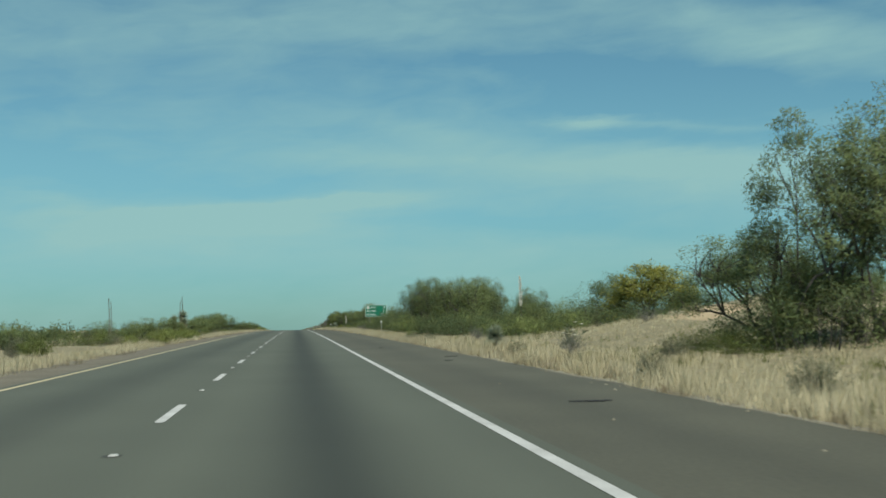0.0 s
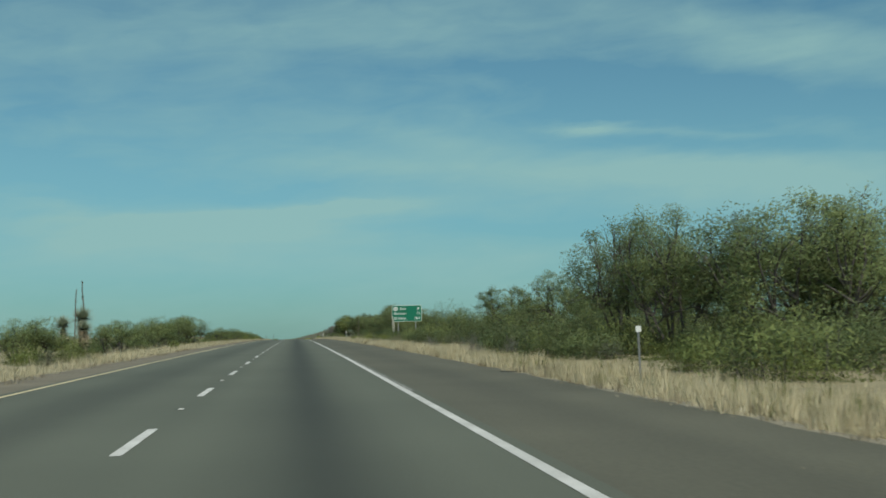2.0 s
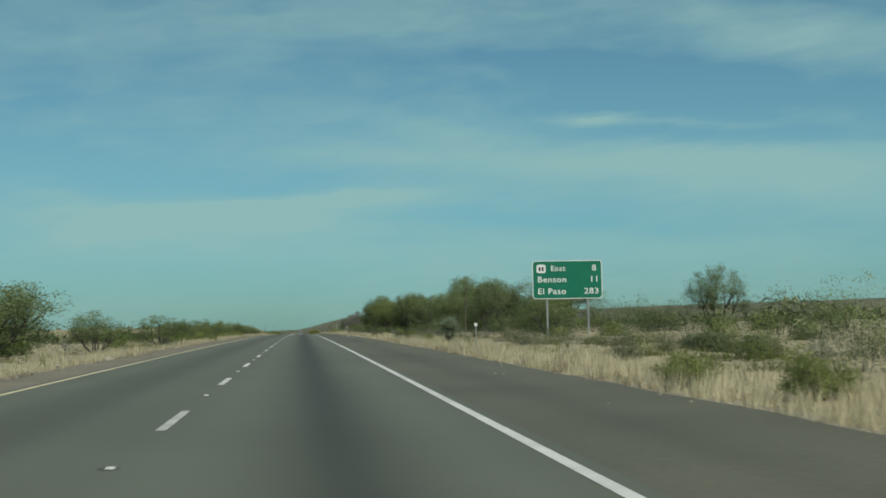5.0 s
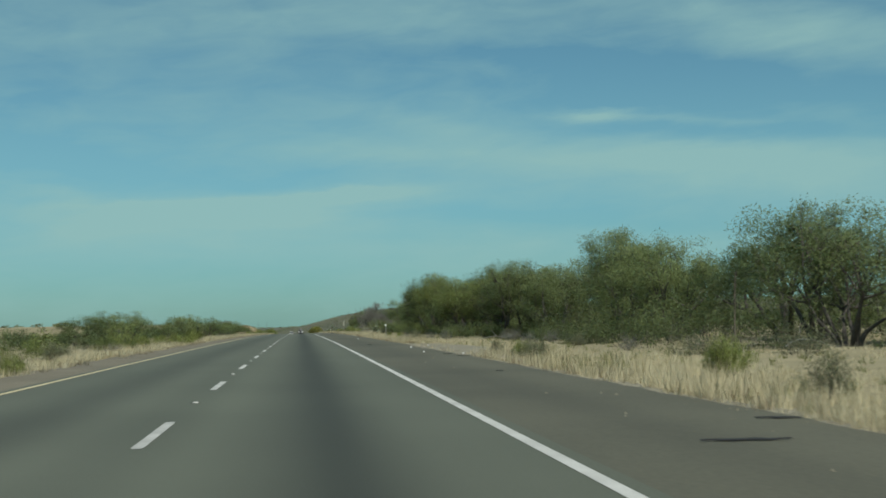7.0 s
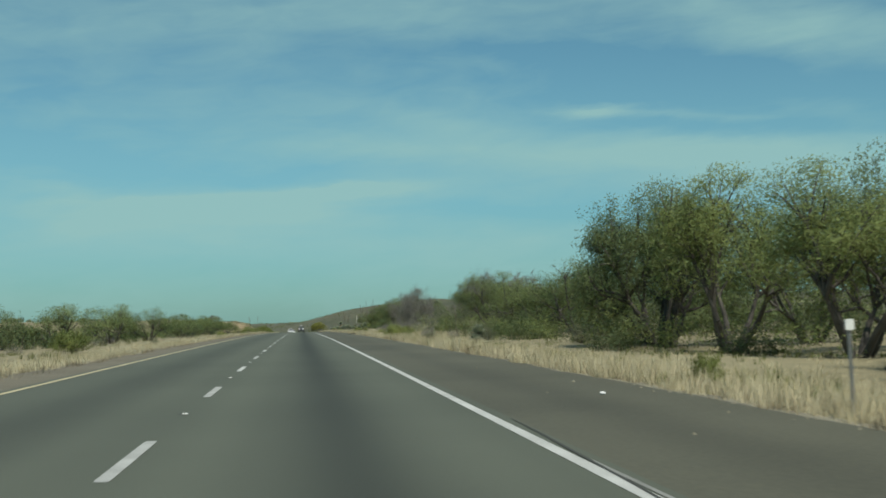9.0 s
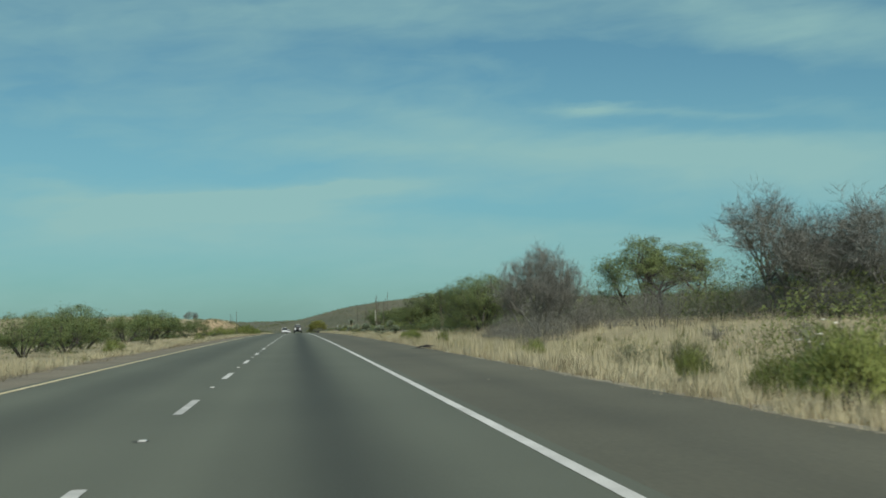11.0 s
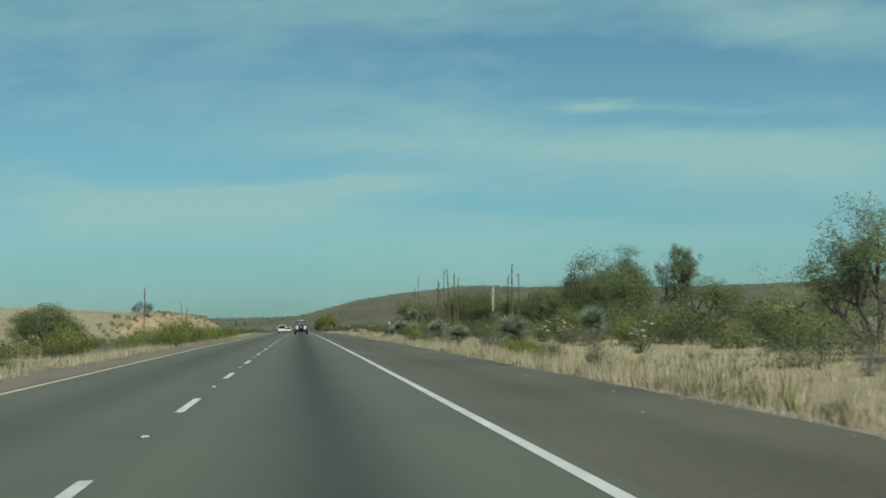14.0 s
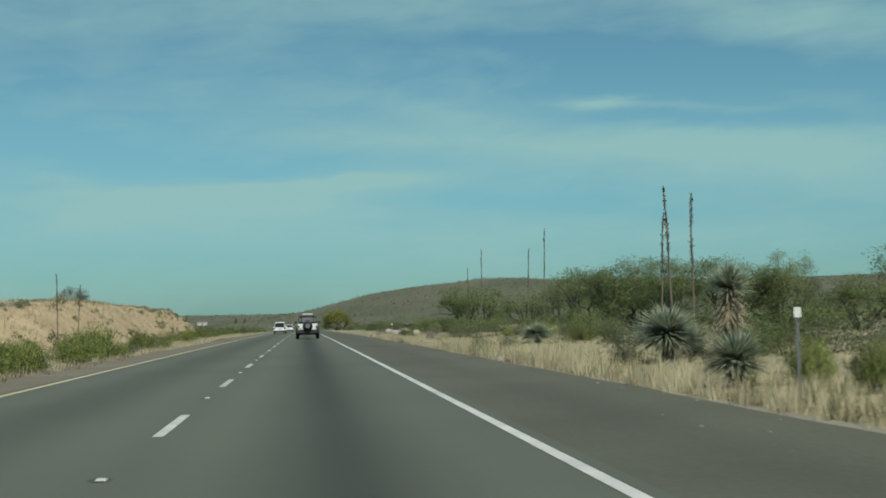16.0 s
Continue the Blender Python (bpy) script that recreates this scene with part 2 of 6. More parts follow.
M_YUCCA = material("yucca_leaves", (0.165, 0.195, 0.13), (0.37, 0.412, 0.285), 0.6, 0.9, 4, 0, island=0.6, through_light=0.2)
M_STALK = material("dry_flower_stalk", (0.082, 0.07, 0.053), (0.20, 0.172, 0.13), 0.9, 3, 30, 0.3, island=0.4)
M_DRYLEAF = material("dry_yucca_leaves", (0.22, 0.18, 0.11), (0.42, 0.36, 0.24), 0.85, 0.9, 4, 0, island=0.7)
M_FLOWER = material("cream_blossom", (0.55, 0.52, 0.42), (0.8, 0.78, 0.68), 0.8, 4, 30, 0, island=0.4, through_light=0.2)
M_SCRUB = material("distant_scrub_leaves", (0.085, 0.098, 0.045), (0.21, 0.225, 0.11), 0.9, 0.05, 1, 0, island=0.7)
M_SIGN = material("sign_green_sheeting", (0.0, 0.12, 0.065), (0.005, 0.16, 0.09), 0.45, 0.8, 20, 0.05)
M_SIGNWHITE = material("sign_white_sheeting", (0.6, 0.62, 0.58), (0.72, 0.73, 0.7), 0.5, 1, 20, 0.05)
M_GALV = material("galvanised_steel", (0.3, 0.3, 0.29), (0.45, 0.45, 0.44), 0.45, 5, 60, 0.1, metal=0.7)
M_GLUE = material("old_bitumen_glue", (0.04, 0.041, 0.033), (0.065, 0.065, 0.055), 0.8, 6, 60, 0.3)
M_RUBBER = material("black_rubber", (0.012, 0.012, 0.012), (0.032, 0.031, 0.03), 0.85, 6, 60, 0.4)
M_CARWHITE = material("white_car_paint", (0.68, 0.69, 0.68), (0.78, 0.79, 0.78), 0.25, 2, 20, 0.02)
M_BLACKTOP = material("black_fabric_top", (0.012, 0.012, 0.013), (0.035, 0.035, 0.036), 0.9, 5, 80, 0.3)
M_TRIM = material("black_plastic_trim", (0.014, 0.014, 0.015), (0.04, 0.04, 0.04), 0.6, 5, 50, 0.1)
M_GLASS = material("tinted_window_glass", (0.012, 0.016, 0.018), (0.03, 0.036, 0.04), 0.08, 1, 5, 0)
# opaque pane; its grey stands for the daylight seen through the window
M_LIGHTPANE = material("see_through_window_grey", (0.11, 0.13, 0.13), (0.2, 0.225, 0.225), 0.3, 3, 20, 0.05)
M_CANVAS = material("grey_canvas", (0.3, 0.3, 0.28), (0.42, 0.42, 0.4), 0.9, 4, 60, 0.3)
M_REDLAMP = material("red_lamp_lens", (0.13, 0.012, 0.012), (0.22, 0.025, 0.025), 0.25, 4, 30, 0)
M_RIM = material("alloy_wheel", (0.25, 0.25, 0.26), (0.42, 0.42, 0.43), 0.35, 4, 30, 0.05, metal=0.8)
M_STONE = material("pale_field_stone", (0.24, 0.21, 0.175), (0.42, 0.38, 0.32), 0.9, 3, 20, 0.6, thing=0.4)
M_LITTER = material("white_plastic_litter", (0.6, 0.6, 0.58), (0.8, 0.8, 0.78), 0.6, 6, 40, 0.1)
M_STUCCO = material("pale_stucco", (0.5, 0.47, 0.41), (0.66, 0.63, 0.57), 0.9, 0.5, 6, 0.2)
M_ROOFING = material("grey_roofing", (0.16, 0.14, 0.13), (0.28, 0.25, 0.23), 0.8, 0.7, 8, 0.2)
M_REFLECT = material("marker_lens", (0.3, 0.3, 0.28), (0.5, 0.5, 0.46), 0.4, 10, 60, 0)


# ---------------------------------------------------------------- builders
def part(name, bm, material_, parent=None, label="", smooth=False):
    """Links a bmesh as one mesh object, under a thing if one is given."""
    me = bpy.data.meshes.new(name)
    bm.to_mesh(me)
    bm.free()
    me.materials.append(material_)
    if smooth:
        me.polygons.foreach_set("use_smooth", [True] * len(me.polygons))
    ob = new(name, me)
    if parent:
        ob.parent = parent
    return tagged(ob, label)


def raw(name, verts, faces, material_, parent=None, smooth=False):
    """Links plain vertex and face arrays as one mesh object."""
    me = bpy.data.meshes.new(name)
    me.from_pydata(verts, [], faces)
    me.materials.append(material_)
    if smooth:
        me.polygons.foreach_set("use_smooth", [True] * len(me.polygons))
    ob = new(name, me)
    if parent:
        ob.parent = parent
    return ob


def unit(v):
    return v / (np.linalg.norm(v, axis=-1, keepdims=True) + 1e-9)


def triangles(name, points, material_, parent=None, facing=None):
    """A mesh of loose triangles from an array of n x 3 x 3; facing, n x 3, rounds the shading of a mass of leaves."""
    points = np.asarray(points, dtype=np.float32)
    count = len(points)
    me = bpy.data.meshes.new(name)
    me.vertices.add(count * 3)
    me.vertices.foreach_set("co", points.reshape(-1))
    me.loops.add(count * 3)
    me.loops.foreach_set("vertex_index", np.arange(count * 3, dtype=np.int32))
    me.polygons.add(count)
    me.polygons.foreach_set("loop_start", np.arange(0, count * 3, 3, dtype=np.int32))
    me.update(calc_edges=True)
    me.materials.append(material_)
    if facing is not None:
        me.polygons.foreach_set("use_smooth", np.ones(count, dtype=bool))
        normals = me.attributes.new("custom_normal", "FLOAT_VECTOR", "POINT")
        normals.data.foreach_set("vector", np.repeat(unit(facing), 3, axis=0).astype(np.float32).reshape(-1))
    ob = new(name, me)
    if parent:
        ob.parent = parent
    return ob


def empty(name, label, category, group="", kind=""):
    return tagged(new(name), label, category, group, kind)


def block(bm, x0, x1, y0, y1, z0, z1, bevel=0.0, taper=0.0):
    """A box in bm, its edges rounded, its top drawn in by taper."""
    made = bmesh.ops.create_cube(bm, size=1.0)["verts"]
    for v in made:
        k = 1 - taper if v.co.z > 0 else 1
        v.co = ((x0 + x1) / 2 + v.co.x * (x1 - x0) * k, (y0 + y1) / 2 + v.co.y * (y1 - y0) * k, (z0 + z1) / 2 + v.co.z * (z1 - z0))
    if bevel:
        edges = {e for v in made for e in v.link_edges}
        bmesh.ops.bevel(bm, geom=list(edges), offset=bevel, segments=2, affect="EDGES", profile=0.6)


def drum(bm, m, r0, r1, depth, sides=20):
    """A cylinder or cone along z of the pose m."""
    bmesh.ops.create_cone(bm, cap_ends=True, segments=sides, radius1=r0, radius2=r1, depth=depth, matrix=m)


def smooth(a):
    a = min(max(a, 0.0), 1.0)
    return a * a * (3 - 2 * a)


def bell(y, mid, half):
    return math.exp(-((y - mid) / half) ** 2)


HILL = ((-400, 0), (-60, 1), (-20, 5), (0, 8), (19, 12.2), (36, 15.6), (56, 19.3), (83, 22.3), (130, 21.2), (220, 19.5), (420, 24), (900, 34), (2500, 40))


def hill_top(x):
    for (x0, h0), (x1, h1) in zip(HILL, HILL[1:]):
        if x <= x1:
            return h0 + (h1 - h0) * max(0.0, (x - x0) / (x1 - x0))
    return HILL[-1][1]


def ground_z(x, y):
    """Height of the natural ground beside, under and beyond the road."""
    z = road_z(y) - 0.06
    if x > 5.6:
        u = x - 5.6
        z += 0.16 * smooth(u / 4) + 0.4 * smooth((u - 9) / 16) + 0.3 * smooth((u - 20) / 60)
        near = 1 - smooth((u - 20) / 18)
        z += near * smooth((u - 3.5) / 7) * (1.0 * bell(y, 42, 17) + 0.65 * bell(y, 440, 40) + 0.5 * bell(y, 492, 34)) + near * 0.75 * smooth((u - 7) / 6) * bell(y, 46, 9)
    elif x < -7.0:
        u = -7.0 - x
        z -= 0.08 * smooth(u / 2) + 0.3 * smooth((u - 4) / 10)
        z += (3.9 + 1.0 * smooth((u - 14) / 20)) * smooth((u - 6.0) / 6) * smooth((y - 645) / 50) * (1 - smooth((y - 765) / 35))
    off = smooth((max(x - 5.6, -7.0 - x) - 1) / 6)
    if off:
        z += off * 0.28 * noise.noise((x * 0.11, y * 0.09, 2.0)) + off * 0.1 * noise.noise((x * 0.5, y * 0.5, 5.0))
    if y > 990:
        z += hill_top(x) * smooth((y - 990) / 170) * (1 - 0.9 * smooth((y - 1250) / 500)) * (1 + 0.12 * noise.noise((x * 0.02, y * 0.012, 1.0)))
        z += 24 * smooth((y - 1600) / 900) * (1 - smooth((y - 2700) / 900))
    return z


# ---------------------------------------------------------------- the ground and the carriageway
XS = [-2600, -1700, -1100, -700, -450, -300, -210, -150, -110, -85, -68] + [-58 + 3 * i for i in range(12)] + [-22 + 1.2 * i for i in range(12)]
XS += [-7.3, -7.0, -6.6, -2.0, 2.0, 5.0, 5.6, 6.0, 6.6, 7.4, 8.4, 9.6, 11, 12.5, 14, 16, 18, 20.5, 23, 26, 29, 32, 36, 41, 47, 55, 66, 80, 97, 118, 145, 180, 230, 300, 400, 550, 800, 1200, 1800, 2600]
YS = [-2600, -1200, -600, -300, -180] + [-120 + 5 * i for i in range(224)] + [1000 + 14 * i for i in range(30)] + [1430 + 70 * i for i in range(44)]
verts = [(x, y, ground_z(x, y)) for y in YS for x in XS]
cols = len(XS)
faces = [(j * cols + i, j * cols + i + 1, (j + 1) * cols + i + 1, (j + 1) * cols + i) for j in range(len(YS) - 1) for i in range(cols - 1)]
ground = raw("ground", verts, faces, M_GROUND, smooth=True)
tagged(ground, "dry tan desert ground beside the highway", "ground", kind="structure")
ground.data.materials.append(M_REDSOIL)
ground.data.materials.append(M_HILL)
slots = []
for j in range(len(YS) - 1):
    for i in range(cols - 1):
        x, y = (XS[i] + XS[i + 1]) / 2, (YS[j] + YS[j + 1]) / 2
        wob = 6 * noise.noise((x * 0.2, y * 0.06, 9.0))
        red = (13.5 < x < 20 and abs(y - 2.73 * x) < 2 + 0.3 * wob) or (-21 < x < -12.2 and 640 < y < 792)
        slots.append(1 if red else 2 if y > 985 else 0)
ground.data.polygons.foreach_set("material_index", slots)


def ribbon(name, x0, x1, y0, y1, lift, material_, parent=None, step=4.0, thick=0.0, wander=0.0):
    """A strip that follows the road, with sides going down by thick; wander makes its outer edge uneven."""
    count = max(1, round((y1 - y0) / step))
    ring = []
    for i in range(count + 1):
        y = y0 + (y1 - y0) * i / count
        z = road_z(y) + lift
        w = wander * (noise.noise((y * 0.35, x1, 0)) + 0.6 * noise.noise((y * 1.7, x1, 4)))
        a, b = (x0, x1 + w) if abs(x1) > abs(x0) else (x0 + w, x1)
        ring.append([(a, y, z - thick), (a, y, z), (b, y, z), (b, y, z - thick)])
    vs = [v for r in ring for v in r]
    fs = [(4 * i + k, 4 * i + k + 1, 4 * i + k + 5, 4 * i + k + 4) for i in range(count) for k in (range(3) if thick else (1,))]
    return raw(name, vs, [f[::-1] for f in fs], material_, parent)


road = tagged(ribbon("road", -5.5, 2.3, -120, 1010, 0.0, M_ROAD, thick=0.06), "two grey worn asphalt lanes with dark oil streaks", "road", kind="structure")
tagged(ribbon("shoulder_1", 2.3, 5.45, -120, 1010, 0.0, M_SHOULDER, thick=0.07, step=0.8, wander=0.13),
                        "brownish grey paved shoulder with crumbling edge", "road shoulder", kind="structure")
tagged(ribbon("shoulder_2", -7.15, -5.5, -120, 1010, -0.012, M_GRAVEL, thick=0.05, step=0.8, wander=0.18),
                       "dark brown gravel shoulder beside the median", "road shoulder", kind="structure")
part_line = ribbon("edge_line", 2.01, 2.14, -120, 1010, 0.004, M_WHITE, road)
tagged(part_line, "worn solid white edge line")
tagged(ribbon("edge_line", -5.30, -5.18, -120, 1010, 0.004, M_YELLOW, road), "worn solid yellow edge line")


def lay(ob, x, y, lift):
    """Puts a piece of the road at its place, along the slope."""
    ob.matrix_basis = pose(x, y, road_z(y) + lift, -math.degrees(grade(y)), 0, 0)


PERIOD, FIRST = 10.2, 14.2
M_DASH = material("worn_dash_paint", (0.30, 0.30, 0.275), (0.62, 0.62, 0.58), 0.7, 1.6, 60, 0.3, thing=0.35)
dash_bm = bmesh.new()
rows = [(-1.55, 0.045), (-1.5, 0.06), (0.0, 0.062), (1.5, 0.06), (1.55, 0.05)]
ring = [(dash_bm.verts.new((-w, y, 0)), dash_bm.verts.new((w, y, 0))) for y, w in rows]
for a, b in zip(ring, ring[1:]):
    dash_bm.faces.new((a[0], a[1], b[1], b[0]))
dash = part("lane_dash", dash_bm, M_DASH, road, "worn white broken lane line")
lay(dash, -1.58, FIRST + 1.55, 0.004)
for i in range(-3, 92):
    if i:
        d = new("lane_dash", dash.data)
        d.parent = road
        lay(d, -1.58, FIRST + 1.55 + PERIOD * i, 0.004)
# raised markers between the dashes, on a dark patch of glue
glue_bm = bmesh.new()
fan = [glue_bm.verts.new((0.085 * math.cos(a) * (1 + 0.25 * math.sin(3 * a)), 0.13 * math.sin(a) * (1 + 0.2 * math.cos(2 * a)), 0)) for a in [k * math.tau / 12 for k in range(12)]]
glue_bm.faces.new(fan)
glue = part("glue_patch", glue_bm, M_GLUE, road, "dark glue patch under a road marker")
stud_bm = bmesh.new()
block(stud_bm, -0.045, 0.045, -0.045, 0.045, 0, 0.015, 0.004, 0.3)
stud = part("road_marker", stud_bm, M_REFLECT, road, "small raised reflective road marker")
lay(glue, -1.60, 10.65, 0.003)
lay(stud, -1.58, 10.65, 0.004)
for i in range(1, 90):
    for source, x, lift in ((glue, -1.60, 0.003), (stud, -1.58, 0.004)):
        d = new(source.name.split(".")[0], source.data)
        d.parent = road
        lay(d, x, 10.65 + PERIOD * i, lift)

# remains of an older edge line, and a tar-filled crack that crosses it
M_OLDPAINT = material("faded_old_paint", (0.17, 0.17, 0.15), (0.3, 0.3, 0.275), 0.8, 2.0, 50, 0.3)
for y0, y1 in ((96, 136), (319, 341)):
    tagged(ribbon("old_edge_line", 2.165, 2.215, y0, y1, 0.004, M_OLDPAINT, road, wander=0.02, step=1.0), "faded remains of an older white edge line")
for crack in (((2.27, 345.2), (2.24, 343.4), (2.13, 339.5), (1.97, 335.0), (1.91, 332.9), (1.97, 331.0), (1.95, 329.4)),
              ((2.75, 165.0), (2.66, 166.0), (2.6, 166.6), (2.52, 168.0))):
    vs, fs = [], []
    for k, (x, y) in enumerate(crack):
        w = 0.016 * (0.35 if k in (0, len(crack) - 1) else 1.0)
        vs += [(x - w, y, road_z(y) + 0.006), (x + w, y, road_z(y) + 0.006)]
        if k:
            fs.append((2 * k - 2, 2 * k - 1, 2 * k + 1, 2 * k) if crack[0][1] < crack[-1][1] else (2 * k, 2 * k + 1, 2 * k - 1, 2 * k - 2))
    tagged(raw("tar_seam", vs, fs, M_GLUE, road), "dark tar-filled crack")

# the crumbled gravel strip between the pavement and the grass
tagged(ribbon("gravel_edge", 5.3, 5.78, -60, 760, -0.012, M_DIRT, thick=0.05, step=0.7, wander=0.3), "pale crumbled gravel along the pavement edge", "road shoulder", kind="structure")

# a bare gravel pull-out beside the shoulder
outline = []
for i in range(40):
    y = 295.0 + 31.0 * i / 39
    far = 5.75 + 2.3 * math.sin(math.pi * min(1.0, (i / 39) * 1.02)) ** 0.8 + 0.35 * noise.noise((y * 0.6, 1, 1))
    outline.append((y, far))
vs, fs = [], []
for k, (y, far) in enumerate(outline):
    for j in range(6):
        x = 5.35 + (far - 5.35) * j / 5
        vs.append((x, y, max(ground_z(x, y), road_z(y) - 0.05) + 0.03 - (0.06 if j == 5 else 0)))
    if k:
        a = 6 * k
        fs += [(a + j - 6, a + j - 5, a + j + 1, a + j) for j in range(5)]
tagged(raw("dirt_pullout", vs, fs, M_DIRT, smooth=True), "pale bare gravel pull-out beside the shoulder", "ground", kind="structure")

# ---------------------------------------------------------------- plants


def tube(verts, faces, p0, p1, r0, r1, sides=5):
    """One tapered piece of limb."""
    axis = (p1 - p0).normalized()
    side = axis.cross(Vector((0.31, 0.95, 0.1))).normalized()
    other = axis.cross(side)
    base = len(verts)
    for p, r in ((p0, r0), (p1, r1)):
        for k in range(sides):
            a = math.tau * k / sides
            verts.append(p + side * (r * math.cos(a)) + other * (r * math.sin(a)))
    for k in range(sides):
        faces.append((base + k, base + (k + 1) % sides, base + sides + (k + 1) % sides, base + sides + k))


def limbs(rng, stems, length, lean, levels, radius, kids=3, droop=0.05, low=False, wild=0.2):
    """A branching skeleton: (pieces, ends of the twigs)."""
    pieces, twigs = [], []

    def grow(p, d, ln, r, level):
        steps = 3
        for k in range(steps):
            d = (d + Vector((rng.gauss(0, wild), rng.gauss(0, wild), rng.gauss(0, 0.7 * wild) - (droop if level >= 2 else -0.06)))).normalized()
            q = p + d * (ln / steps)
            if q.z < 0.15:
                q.z = 0.15 + 0.1 * rng.random()
            pieces.append((p, q, r * (1 - 0.2 * k), r * (1 - 0.2 * (k + 1)), level))
            if level >= levels - 1 or (level >= 1 and low):
                twigs.append((p, q, level))
            p = q
            if level and level < levels and rng.random() < 0.5:
                side = (d + Vector((rng.gauss(0, 0.7), rng.gauss(0, 0.7), rng.gauss(0.05, 0.4)))).normalized()
                grow(p, side, ln * 0.55, r * 0.45, level + 1)
        if level < levels:
            for _ in range(kids if level else kids + 1):
                side = (d * 0.9 + Vector((rng.gauss(0, 0.62), rng.gauss(0, 0.62), rng.gauss(0.1, 0.38)))).normalized()
                grow(p, side, ln * rng.uniform(0.55, 0.85), r * 0.55, level + 1)

    for s in range(stems):
        a = math.tau * (s + rng.random() * 0.6) / stems
        d = Vector((math.cos(a) * lean, math.sin(a) * lean, 1)).normalized()
        grow(Vector((math.cos(a) * 0.12, math.sin(a) * 0.12, -0.1)), d, length * rng.uniform(0.8, 1.15), radius, 0)
    return pieces, twigs


def ball(nrng, count):
    """Random directions."""
    way = nrng.normal(0, 1, (count, 3))
    return way / np.linalg.norm(way, axis=1, keepdims=True)


def leaves(rng, twigs, per, spread, size, hang=0.3, thin=0.2, follow=0.8):
    """Narrow leaf triangles along the twigs, none far from its twig, as an array."""
    p0 = np.repeat(np.array([tuple(t[0]) for t in twigs]), per, axis=0)
    p1 = np.repeat(np.array([tuple(t[1]) for t in twigs]), per, axis=0)
    reach = np.repeat(rng.uniform(0.55, 1.25, (len(twigs), 1)), per, axis=0) * spread
    way = rng.normal(0, 1, p0.shape)
    way /= np.linalg.norm(way, axis=1, keepdims=True)
    centre = p0 + (p1 - p0) * rng.uniform(0, 1.15, (len(p0), 1)) + way * reach * np.sqrt(rng.uniform(0, 1, (len(p0), 1)))
    stem = (p1 - p0) / (np.linalg.norm(p1 - p0, axis=1, keepdims=True) + 1e-6)
    along = rng.normal(0, 0.6, p0.shape) + follow * stem + 0.5 * way
    along[:, 2] -= hang
    along /= np.linalg.norm(along, axis=1, keepdims=True)
    across = np.cross(along, rng.normal(0, 1, centre.shape))
    across /= np.linalg.norm(across, axis=1, keepdims=True)
    ln = size * rng.uniform(0.6, 1.4, (len(centre), 1))
    return np.stack([centre - across * ln * thin / 2, centre + across * ln * thin / 2, centre + along * ln], axis=1)


STORE = {}


def put(key, build, m):
    """Builds a thing once and copies it afterwards, each at the pose m (which may scale)."""
    if key not in STORE:
        STORE[key] = build()
        STORE[key].matrix_basis = m
        return STORE[key]
    ob = STORE[key]
    return copy_thing(ob, m @ Matrix.Diagonal((*ob.scale, 1)).inverted())


